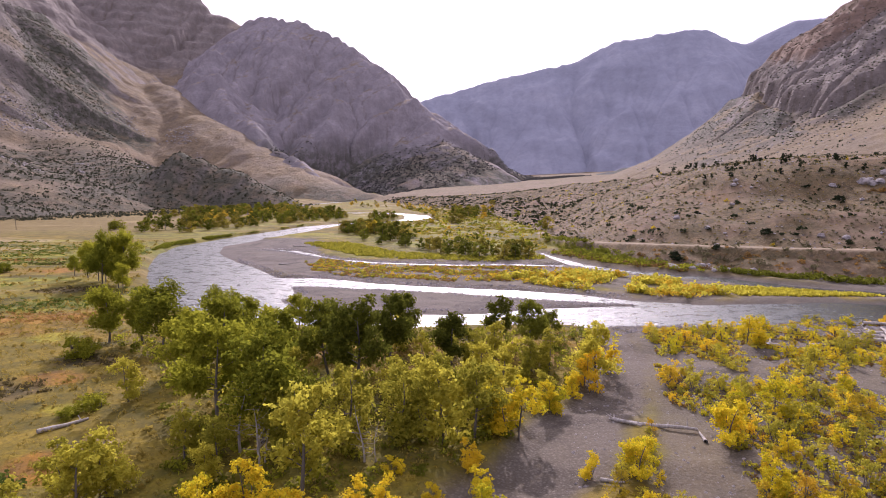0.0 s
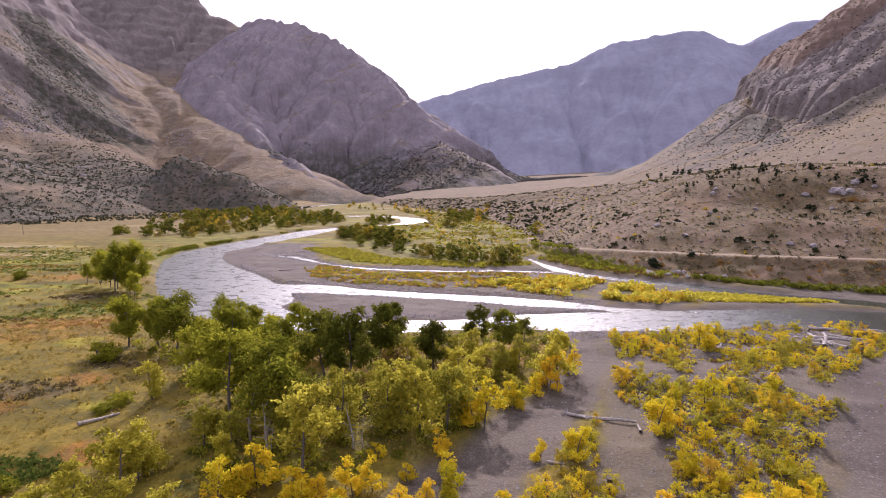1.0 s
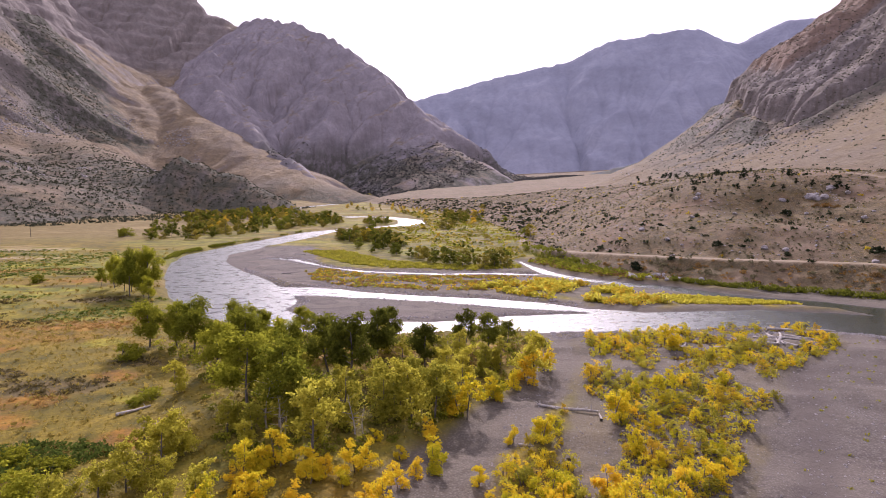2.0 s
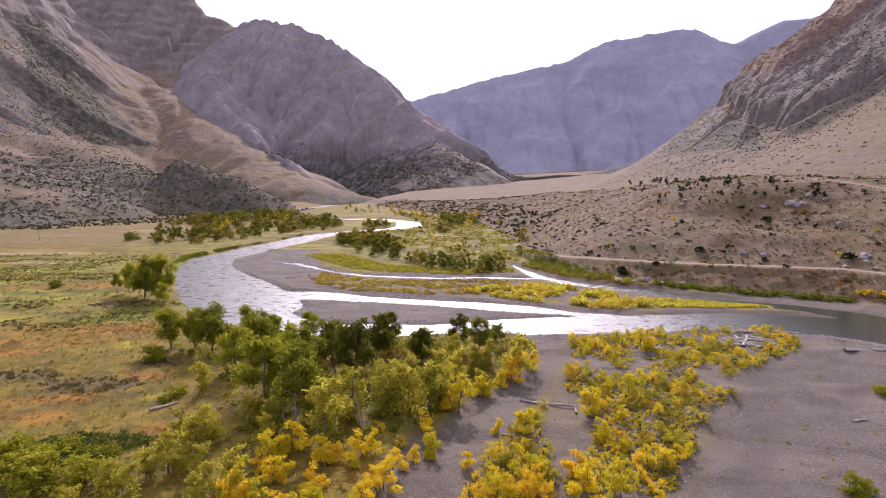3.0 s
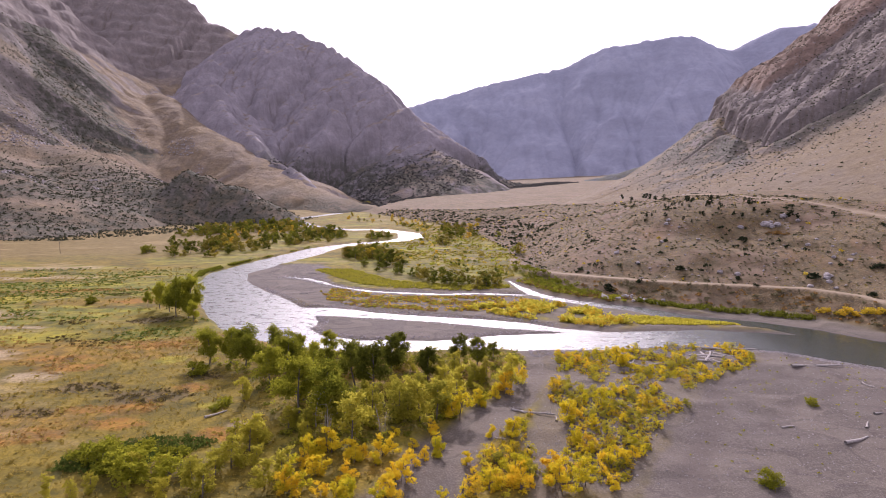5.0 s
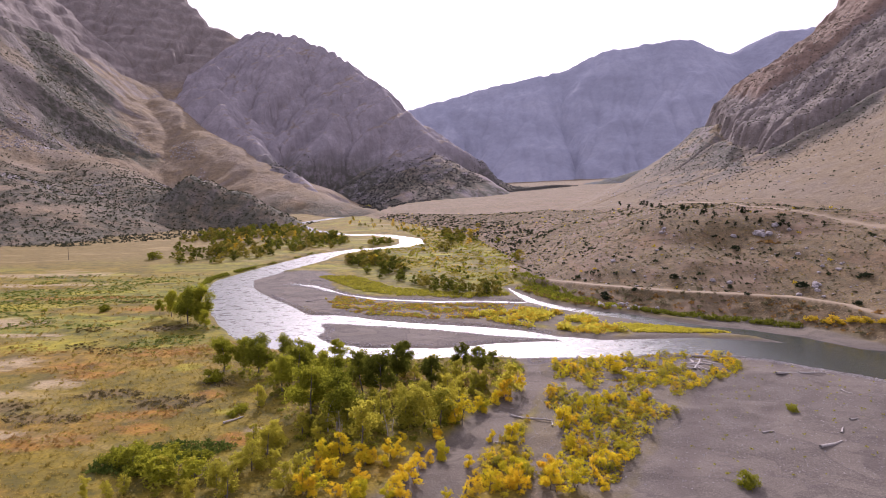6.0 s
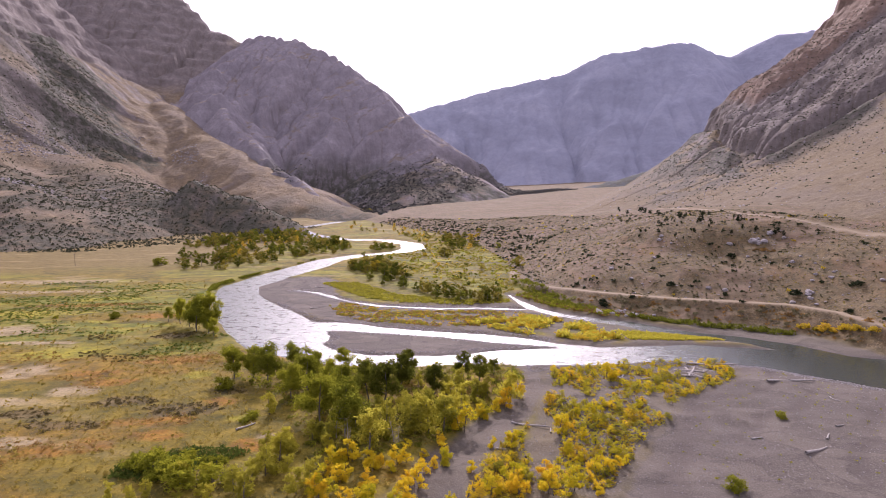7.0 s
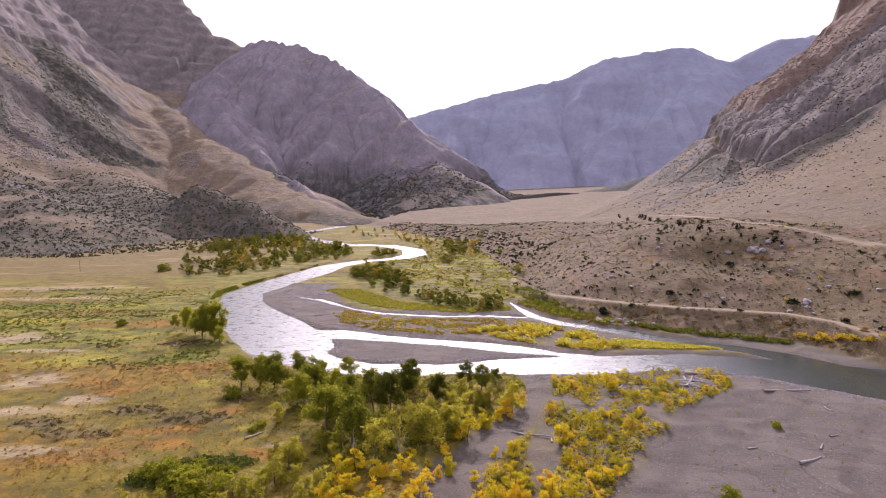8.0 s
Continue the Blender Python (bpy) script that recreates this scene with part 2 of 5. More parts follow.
    road = np.maximum(smooth(3.0, 1.5, along(x, y, ROAD)[0]), smooth(3.6, 2.2, along(x, y, UPROAD)[0]))
    # the far floor climbs a little towards the foot of the mountains
    z = z + 0.012 * np.maximum(y - 700, 0) * smooth(15, 60, w) + 0.004 * np.maximum(-x - 260, 0)
    lush = smooth(0.42, 0.62, fbm(x * 0.4, y, 30, 4, 61)) * (0.35 + 0.55 * smooth(110, 200, y))
    rust = smooth(0.50, 0.68, fbm(x * 0.4 + 40, y * 1.25, 22, 4, 71)) * (0.2 + 0.45 * smooth(240, 130, y))
    open_ground = smooth(-28, -40, x)
    lush = np.maximum(0.6 * lush, 0.9 * blots(x, y, GREEN_AT_MEADOW))
    rust = np.maximum(0.6 * rust, 0.85 * blots(x, y, RUST_AT))
    sunny, brown, bald = blots(x, y, YELLOW_AT_MEADOW), blots(x, y, BROWN_AT) * open_ground, blots(x, y, BARE_AT)
    vale = smooth(1.15, 0.75, np.hypot((x - 22) / 66, (y - 410) / 150) + 0.5 * (fbm(x, y, 30, 3, 78) - 0.5))
    lush, brown = np.maximum(lush, 0.75 * vale), np.maximum(brown, 0.6 * vale * smooth(0.40, 0.58, fbm(x, y, 24, 4, 79)))
    straw = smooth(330, 460, y - 0.25 * (x + 200)) * smooth(-120, -190, x)
    gravel = gravel * (1 - hill)
    z = z + hill * (1 - road) * 1.6 * (ridged(x, y, 7, 3, 55) - 0.6) * smooth(6, -2, e)
    z = z + gravel * smooth(2, 10, w) * 1.5 * (ridged(x * 0.6 + 14 * fbm(x, y, 25, 2, 56), y + 12 * fbm(x, y, 30, 2, 58), 15, 4, 57) - 0.6)
    z = np.where((gravel > 0.05) & (w > 2), np.maximum(z, 0.14), z)
    gravel = np.maximum(gravel, 0.9 * inner * smooth(250, 238, y) * (1 - hill) * smooth(0.18, 0.34, fbm(x, y, 9, 3, 59)))
    litter = smooth(9, -1, area(x, y, PATCH) + soft_a) * smooth(28, 36, x) * 0.9
    gravel = np.maximum(gravel, litter)
    silt = np.zeros(np.shape(x))
    for k, line in enumerate(LANES):
        d = along(x + 6 * (fbm(x, y, 18, 2, 76) - 0.5), y + 6 * (fbm(x, y, 18, 2, 77) - 0.5), line)[0]
        silt = np.maximum(silt, (1.0 if k == 0 else 0.7) * smooth(4.2 if k == 0 else 2.2, 1.0, d))
    silt = silt * gravel * (w > 3)
    z = np.where(silt > 0, np.maximum(z - 0.35 * silt, 0.12), z)
    brown = np.maximum(brown, smooth(13, 5, stream(x, y, CREEK)) * smooth(300, 280, y) * smooth(-8, 4, x - np.interp(y, [126, 157, 189, 211, 262], [158, 138, 100, 73, 59])))
    rust = rust * (1 - inner)
    return z, dict(gravel=gravel, lush=lush, rust=rust, straw=straw, hill=hill, road=road, water=w, east=e, sunny=sunny, brown=brown, bald=bald, silt=silt)


# ---- mesh helpers ----
def grid_mesh(name, xs, ys, z, layers, mat):
    """A sheet over the grid xs, ys with heights z and float point layers."""
    nx, ny = len(xs), len(ys)
    gx, gy = np.meshgrid(xs, ys)
    co = np.stack([gx, gy, z], -1).reshape(-1, 3)
    idx = np.arange(nx * ny).reshape(ny, nx)
    faces = np.stack([idx[:-1, :-1], idx[:-1, 1:], idx[1:, 1:], idx[1:, :-1]], -1).reshape(-1, 4)
    return raw_mesh(name, co, faces, mat, layers, True)


def raw_mesh(name, co, faces, mat, layers=None, shade=False):
    me = bpy.data.meshes.new(name)
    co, faces = np.asarray(co, np.float32), np.asarray(faces, np.int32)
    n, k = faces.shape
    me.vertices.add(len(co))
    me.vertices.foreach_set("co", co.ravel())
    me.loops.add(n * k)
    me.loops.foreach_set("vertex_index", faces.ravel())
    me.polygons.add(n)
    me.polygons.foreach_set("loop_start", np.arange(0, n * k, k, dtype=np.int32))
    me.polygons.foreach_set("use_smooth", np.full(n, shade))
    me.update(calc_edges=True)
    for key, val in (layers or {}).items():
        at = me.attributes.new(key, "FLOAT", "POINT")
        at.data.foreach_set("value", np.asarray(val, np.float32).ravel())
    me.materials.append(mat)
    return me


def part(name, me, parent, label=""):
    ob = new(name, me)
    ob.parent = parent
    return tagged(ob, label)


def soup(pts, size, rng, lean=1.0, stretch=1.5):
    """Diamond leaves at pts, turned at random. size: one number or one each. lean under 1 keeps them closer to upright."""
    n = len(pts)
    nrm = rng.normal(size=(n, 3))
    nrm[:, 2] *= lean
    nrm /= np.linalg.norm(nrm, axis=1)[:, None]
    a = np.cross(nrm, rng.normal(size=(n, 3)))
    a /= np.linalg.norm(a, axis=1)[:, None] + 1e-9
    b = np.cross(nrm, a)
    s = (np.ones(n) * size * (0.6 + 0.8 * rng.rand(n)))[:, None]
    a, b = a * s * 0.5 * stretch, b * s * 0.5
    bend = nrm * s * 0.12
    co = np.stack([pts - a + bend, pts - b, pts + a + bend, pts + b], 1).reshape(-1, 3)
    return co, np.arange(4 * n).reshape(n, 4)


def tube(path, radii, sides=7):
    """Rings along a path, as quads."""
    path = np.asarray(path, float)
    co, faces = [], []
    for i, p in enumerate(path):
        d = path[min(i + 1, len(path) - 1)] - path[max(i - 1, 0)]
        d /= np.linalg.norm(d) + 1e-9
        u = np.cross(d, (0.3, 0.9, 0.2) if abs(d[2]) > 0.8 else (0, 0, 1))
        u /= np.linalg.norm(u) + 1e-9
        v = np.cross(d, u)
        for k in range(sides):
            an = 2 * math.pi * k / sides
            co.append(p + radii[i] * (u * math.cos(an) + v * math.sin(an)))
    for i in range(len(path) - 1):
        for k in range(sides):
            faces.append((i * sides + k, i * sides + (k + 1) % sides, (i + 1) * sides + (k + 1) % sides, (i + 1) * sides + k))
    return np.array(co), np.array(faces)


def joined(pieces):
    co, faces, base = [], [], 0
    for c, f in pieces:
        co.append(c)
        faces.append(f + base)
        base += len(c)
    return np.concatenate(co), np.concatenate(faces)


def grown_together(pieces):
    """Joins limbs to the first piece, each with one face between its root and the stem."""
    co, faces = joined(pieces)
    stem, base, more = len(pieces[0][0]), len(pieces[0][0]), []
    for c, _ in pieces[1:]:
        k = int(np.argmin(np.linalg.norm(co[:stem - 1] - c[0], axis=1)))
        more.append((k, k + 1, base + 1, base))
        base += len(c)
    return co, np.concatenate([faces, np.array(more, int).reshape(-1, 4)])


# ---- materials ----
def material(name):
    mat = bpy.data.materials.new(name)
    mat.use_nodes = True
    nt = mat.node_tree
    bsdf = nt.nodes["Principled BSDF"]
    bsdf.inputs["Specular IOR Level"].default_value = 0.25
    return mat, nt, bsdf


def nd(nt, kind, **inputs):
    node = nt.nodes.new(kind)
    for key, val in inputs.items():
        node.inputs[key.replace("_", " ")].default_value = val
    return node


def place_noise(nt, size, detail=6.0, rough=0.6, stretch=(1, 1, 1), local=False):
    """Noise whose lumps are about size metres."""
    co = nt.nodes.new("ShaderNodeTexCoord") if local else nt.nodes.new("ShaderNodeNewGeometry")
    mp = nd(nt, "ShaderNodeMapping", Scale=tuple(s / size for s in stretch))
    nz = nd(nt, "ShaderNodeTexNoise", Scale=1.0, Detail=detail, Roughness=rough)
    nt.links.new(co.outputs["Object" if local else "Position"], mp.inputs["Vector"])
    nt.links.new(mp.outputs["Vector"], nz.inputs["Vector"])
    return nz.outputs["Fac"]


def ramp(nt, fac, stops):
    r = nt.nodes.new("ShaderNodeValToRGB")
    els = r.color_ramp.elements
    while len(els) < len(stops):
        els.new(0.5)
    for el, (p, c) in zip(els, stops):
        el.position, el.color = p, (*c, 1)
    nt.links.new(fac, r.inputs["Fac"])
    return r.outputs["Color"]


def remap(nt, fac, lo, hi, a=0.0, b=1.0):
    m = nd(nt, "ShaderNodeMapRange", From_Min=lo, From_Max=hi, To_Min=a, To_Max=b)
    nt.links.new(fac, m.inputs["Value"])
    return m.outputs["Result"]


def layer(nt, key):
    a = nt.nodes.new("ShaderNodeAttribute")
    a.attribute_name = key
    return a.outputs["Fac"]


def blend(nt, fac, a, b, kind="MIX"):
    m = nt.nodes.new("ShaderNodeMix")
    m.data_type, m.blend_type = "RGBA", kind
    for key, val in (("Factor", fac), ("A", a), ("B", b)):
        if isinstance(val, (int, float)):
            m.inputs[key].default_value = val
        elif isinstance(val, tuple):
            m.inputs[key].default_value = (*val, 1)
        else:
            nt.links.new(val, m.inputs[key])
    return m.outputs["Result"]


def times(nt, a, b):
    m = nt.nodes.new("ShaderNodeMath")
    m.operation = "MULTIPLY"
    for k, val in enumerate((a, b)):
        if isinstance(val, (int, float)):
            m.inputs[k].default_value = val
        else:
            nt.links.new(val, m.inputs[k])
    return m.outputs["Value"]


def relief(nt, bsdf, fac, strength, distance):
    b = nd(nt, "ShaderNodeBump", Strength=strength, Distance=distance)
    nt.links.new(fac, b.inputs["Height"])
    nt.links.new(b.outputs["Normal"], bsdf.inputs["Normal"])


def ground_material():
    mat, nt, bsdf = material("valley_ground")
    big, mid, fine = place_noise(nt, 40, 5), place_noise(nt, 5, 6, 0.65), place_noise(nt, 0.7, 6, 0.7)
    grass = ramp(nt, mid, [(0.3, (0.08, 0.072, 0.013)), (0.45, (0.16, 0.122, 0.011)), (0.58, (0.235, 0.168, 0.014)), (0.75, (0.30, 0.215, 0.026))])
    green = ramp(nt, mid, [(0.3, (0.075, 0.095, 0.012)), (0.5, (0.165, 0.185, 0.016)), (0.62, (0.235, 0.225, 0.02)), (0.8, (0.30, 0.27, 0.04))])
    rust = ramp(nt, mid, [(0.3, (0.14, 0.075, 0.022)), (0.55, (0.34, 0.155, 0.016)), (0.75, (0.37, 0.215, 0.035))])
    straw = ramp(nt, mid, [(0.3, (0.14, 0.10, 0.03)), (0.7, (0.245, 0.178, 0.056))])
    col = blend(nt, layer(nt, "lush"), grass, green)
    col = blend(nt, layer(nt, "rust"), col, rust)
    col = blend(nt, remap(nt, place_noise(nt, 13, 6, 0.65, (0.5, 1, 1)), 0.51, 0.60, 0, 0.65), col, (0.085, 0.072, 0.013))
    col = blend(nt, times(nt, layer(nt, "lush"), remap(nt, place_noise(nt, 17, 6, 0.6, (0.5, 1, 1)), 0.52, 0.60, 0, 0.8)), col, (0.36, 0.32, 0.018))
    col = blend(nt, times(nt, layer(nt, "sunny"), 0.85), col, ramp(nt, mid, [(0.35, (0.21, 0.19, 0.014)), (0.65, (0.42, 0.36, 0.02))]))
    col = blend(nt, times(nt, layer(nt, "brown"), 0.8), col, ramp(nt, mid, [(0.35, (0.06, 0.048, 0.02)), (0.65, (0.17, 0.115, 0.05))]))
    col = blend(nt, times(nt, layer(nt, "bald"), 0.85), col, ramp(nt, mid, [(0.35, (0.27, 0.20, 0.10)), (0.65, (0.47, 0.37, 0.22))]))
    col = blend(nt, layer(nt, "straw"), col, straw)
    col = blend(nt, remap(nt, place_noise(nt, 26, 6, 0.65, (0.4, 1, 1)), 0.57, 0.65, 0, 0.6), col, (0.36, 0.27, 0.11))
    col = blend(nt, remap(nt, fine, 0.42, 0.7, 0.0, 0.6), col, (0.045, 0.04, 0.012))
    dryhill = ramp(nt, mid, [(0.3, (0.07, 0.048, 0.022)), (0.5, (0.13, 0.09, 0.04)), (0.7, (0.205, 0.148, 0.068))])
    dryhill = blend(nt, remap(nt, place_noise(nt, 2.2, 5, 0.75), 0.48, 0.62, 0, 0.75), dryhill, (0.095, 0.08, 0.055))
    dryhill = blend(nt, remap(nt, place_noise(nt, 0.8, 5, 0.8), 0.50, 0.66, 0, 0.75), dryhill, (0.33, 0.25, 0.14))
    dryhill = blend(nt, remap(nt, place_noise(nt, 1.3, 5, 0.8), 0.54, 0.68, 0, 0.8), dryhill, (0.05, 0.04, 0.025))
    dryhill = blend(nt, remap(nt, big, 0.5, 0.62, 0, 0.5), dryhill, (0.22, 0.145, 0.105))
    dryhill = blend(nt, remap(nt, place_noise(nt, 9, 6, 0.7), 0.47, 0.60, 0, 0.55), dryhill, (0.105, 0.085, 0.042))
    dryhill = blend(nt, remap(nt, place_noise(nt, 17, 6, 0.7, (1, 0.6, 1)), 0.55, 0.66, 0, 0.45), dryhill, (0.25, 0.15, 0.075))
    col = blend(nt, layer(nt, "hill"), col, dryhill)
    stone = ramp(nt, place_noise(nt, 0.35, 4, 0.8), [(0.25, (0.062, 0.051, 0.041)), (0.5, (0.128, 0.105, 0.083)), (0.72, (0.232, 0.196, 0.158))])
    stone = blend(nt, remap(nt, place_noise(nt, 12, 6, 0.65, (1, 0.5, 1)), 0.45, 0.65, 0, 0.6), stone, (0.12, 0.10, 0.086))
    bands = nd(nt, "ShaderNodeTexNoise", Scale=0.05, Detail=4.0, Roughness=0.55, Distortion=0.8)
    pos = nt.nodes.new("ShaderNodeNewGeometry")
    nt.links.new(pos.outputs["Position"], bands.inputs["Vector"])
    stone = blend(nt, remap(nt, bands.outputs["Fac"], 0.46, 0.54, 0, 0.6), stone, (0.18, 0.148, 0.115))
    edge = ramp(nt, bands.outputs["Fac"], [(0.44, (0, 0, 0)), (0.495, (0.75, 0.75, 0.75)), (0.515, (0, 0, 0))])
    stone = blend(nt, edge, stone, (0.078, 0.064, 0.05))
    stone = blend(nt, remap(nt, place_noise(nt, 3.5, 6, 0.7, (0.5, 1, 1)), 0.53, 0.66, 0, 0.75), stone, (0.075, 0.06, 0.054))
    pebble = nd(nt, "ShaderNodeTexVoronoi", Scale=2.6)
    nt.links.new(pos.outputs["Position"], pebble.inputs["Vector"])
    stone = blend(nt, 0.35, stone, blend(nt, remap(nt, pebble.outputs["Distance"], 0.1, 0.5), (0.26, 0.235, 0.215), (0.085, 0.073, 0.064)))
    stone = blend(nt, times(nt, layer(nt, "silt"), 0.7), stone, (0.098, 0.08, 0.068))
    col = blend(nt, layer(nt, "gravel"), col, stone)
    col = blend(nt, layer(nt, "road"), col, (0.27, 0.21, 0.135))
    nt.links.new(col, bsdf.inputs["Base Color"])
    bsdf.inputs["Roughness"].default_value = 0.95
    relief(nt, bsdf, fine, 0.7, 0.35)
    return mat


def rock_material(name, rock_a, rock_b, grass_a, grass_b, size=1.0, bumps=6.0, contrast=1.0):
    """Rock ledges and dry grass; the layer 'rock' tells where each lies, 'wet' where the gullies run."""
    mat, nt, bsdf = material(name)
    big, mid, fine = place_noise(nt, 120 * size, 6, 0.6), place_noise(nt, 22 * size, 7, 0.7), place_noise(nt, 5 * size, 6, 0.75)
    strata = place_noise(nt, 60 * size, 6, 0.65, (0.8, 0.8, 1.3))
    streak = place_noise(nt, 14 * size, 6, 0.7, (1.0, 1.0, 0.22))
    rock = ramp(nt, strata, [(0.3, tuple(0.78 * c for c in rock_a)), (0.5, rock_a), (0.7, rock_b)])
    rock = blend(nt, remap(nt, streak, 0.42, 0.62, 0, 0.55 * contrast), rock, tuple(0.55 * c for c in rock_a))
    rock = blend(nt, remap(nt, fine, 0.46, 0.66, 0, 0.5 * contrast), rock, tuple(0.5 * c for c in rock_a))
    grass = ramp(nt, mid, [(0.3, grass_a), (0.66, grass_b)])
    grass = blend(nt, remap(nt, fine, 0.5, 0.66, 0, 0.6 * contrast), grass, tuple(0.45 * c for c in grass_a))
    grass = blend(nt, remap(nt, big, 0.45, 0.65, 0, 0.35), grass, rock_a)
    rock = blend(nt, layer(nt, "rust"), rock, blend(nt, remap(nt, mid, 0.35, 0.65), (0.165, 0.118, 0.092), (0.275, 0.19, 0.14)))
    grass = blend(nt, remap(nt, place_noise(nt, 3.2 * size, 5, 0.8), 0.56, 0.70, 0, 0.6 * contrast), grass, rock_b)
    grass = blend(nt, remap(nt, place_noise(nt, 9 * size, 6, 0.75), 0.52, 0.64, 0, 0.55 * contrast), grass, tuple(0.6 * c for c in grass_a))
    col = blend(nt, layer(nt, "rock"), grass, rock)
    col = blend(nt, times(nt, layer(nt, "wet"), remap(nt, fine, 0.35, 0.6, 0.15, 0.55 * contrast)), col, tuple(0.6 * c for c in grass_a))
    col = blend(nt, times(nt, layer(nt, "wood"), remap(nt, mid, 0.38, 0.55, 0.2, 1.0)), col, (0.085, 0.085, 0.06))
    nt.links.new(col, bsdf.inputs["Base Color"])
    bsdf.inputs["Roughness"].default_value = 0.95
    relief(nt, bsdf, mid, 0.9, bumps)
    return mat


def water_material():
    mat, nt, bsdf = material("river_water")
    bsdf.inputs["Base Color"].default_value = (0.034, 0.046, 0.038, 1)
    bsdf.inputs["Roughness"].default_value = 0.37
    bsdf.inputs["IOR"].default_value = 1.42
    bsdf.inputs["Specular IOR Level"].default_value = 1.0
    wave = place_noise(nt, 1.5, 5, 0.72, (1, 1.6, 1))
    riffle = remap(nt, place_noise(nt, 5, 6, 0.8, (1, 1.5, 1)), 0.38, 0.62, 0.16, 0.52)
    still = remap(nt, layer(nt, "calm"), 0.0, 1.0, 1.0, 0.2)
    nt.links.new(times(nt, riffle, still), bsdf.inputs["Roughness"])
    relief(nt, bsdf, times(nt, wave, still), 1.0, 0.26)
    return mat


def leaf_material(name, dark, light, glow=0.5, middle=None):
    mat = bpy.data.materials.new(name)
    mat.use_nodes = True
    nt = mat.node_tree
    nt.nodes.clear()
    out = nt.nodes.new("ShaderNodeOutputMaterial")
    info, geo = nt.nodes.new("ShaderNodeObjectInfo"), nt.nodes.new("ShaderNodeNewGeometry")
    mix_random = nd(nt, "ShaderNodeMath")
    mix_random.operation = "ADD"
    nt.links.new(times(nt, info.outputs["Random"], 0.6), mix_random.inputs[0])
    nt.links.new(times(nt, geo.outputs["Random Per Island"], 0.4), mix_random.inputs[1])
    col = ramp(nt, mix_random.outputs["Value"], [(0.1, dark), (0.5, middle), (0.9, light)] if middle else [(0.1, dark), (0.9, light)])
    dif, tra, mix = nd(nt, "ShaderNodeBsdfDiffuse"), nd(nt, "ShaderNodeBsdfTranslucent"), nd(nt, "ShaderNodeMixShader", Fac=glow)
    nt.links.new(col, dif.inputs["Color"])
    nt.links.new(col, tra.inputs["Color"])
    nt.links.new(dif.outputs["BSDF"], mix.inputs[1])
    nt.links.new(tra.outputs["BSDF"], mix.inputs[2])
    nt.links.new(mix.outputs["Shader"], out.inputs["Surface"])
    return mat


def bark_material(name, a, b):
    mat, nt, bsdf = material(name)
    col = ramp(nt, place_noise(nt, 0.3, 5, 0.7, (1, 1, 0.25), True), [(0.3, a), (0.7, b)])
    nt.links.new(col, bsdf.inputs["Base Color"])
    bsdf.inputs["Roughness"].default_value = 0.9
    return mat


GROUND = ground_material()
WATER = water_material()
ROCK_WEST = rock_material("west_slope", (0.25, 0.212, 0.19), (0.36, 0.305, 0.275), (0.17, 0.128, 0.08), (0.31, 0.23, 0.132), 0.75, 8.0, 0.7)
# Haze put into base colours: crag rock slightly bluer, far ridge pale blue-grey.
ROCK_MID = rock_material("dark_crag", (0.30, 0.268, 0.28), (0.385, 0.345, 0.355), (0.18, 0.14, 0.095), (0.28, 0.215, 0.14), 1.0, 6.0, 0.7)
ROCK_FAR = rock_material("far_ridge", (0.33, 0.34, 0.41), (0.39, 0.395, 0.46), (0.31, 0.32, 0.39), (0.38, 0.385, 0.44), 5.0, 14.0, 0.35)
ROCK_TOE = rock_material("wooded_toe", (0.12, 0.125, 0.145), (0.17, 0.17, 0.19), (0.09, 0.097, 0.108), (0.15, 0.152, 0.16), 2.0, 8.0, 0.6)
ROCK_EAST = rock_material("east_slope", (0.22, 0.188, 0.17), (0.31, 0.265, 0.24), (0.175, 0.132, 0.075), (0.275, 0.21, 0.12), 0.3, 2.0, 0.85)
LEAF_DARK = leaf_material("dark_green_leaves", (0.075, 0.085, 0.014), (0.22, 0.23, 0.026), 0.5)
LEAF_GREEN = leaf_material("green_leaves", (0.145, 0.16, 0.016), (0.42, 0.41, 0.033), 0.6)
LEAF_OLIVE = leaf_material("olive_leaves", (0.26, 0.25, 0.03), (0.60, 0.53, 0.06), 0.6)
LEAF_YELLOW = leaf_material("yellow_leaves", (0.38, 0.39, 0.02), (0.82, 0.56, 0.03), 0.52, (0.78, 0.62, 0.025))
LEAF_GOLD = leaf_material("golden_leaves", (0.28, 0.23, 0.03), (0.66, 0.43, 0.04), 0.48, (0.54, 0.41, 0.03))
LEAF_RUST = leaf_material("rust_leaves", (0.16, 0.10, 0.04), (0.40, 0.24, 0.07), 0.35)
LEAF_SAGE = leaf_material("sage_leaves", (0.07, 0.07, 0.035), (0.19, 0.17, 0.09), 0.2)
LEAF_JUNIPER = leaf_material("juniper_needles", (0.018, 0.028, 0.014), (0.05, 0.06, 0.03), 0.15)
# Both woods paler than the near junipers: distance haze put into leaf colour.
LEAF_WOODS = leaf_material("mountain_woods", (0.035, 0.042, 0.028), (0.08, 0.082, 0.052), 0.15)
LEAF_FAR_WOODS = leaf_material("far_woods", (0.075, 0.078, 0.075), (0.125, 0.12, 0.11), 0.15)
LEAF_NETTLE = leaf_material("nettle_leaves", (0.07, 0.10, 0.02), (0.19, 0.23, 0.035), 0.4)
LEAF_BRUSH = leaf_material("dry_brush", (0.09, 0.075, 0.03), (0.24, 0.18, 0.07), 0.35)
LEAF_DUSK = leaf_material("faded_leaves", (0.15, 0.14, 0.025), (0.36, 0.29, 0.045), 0.5)
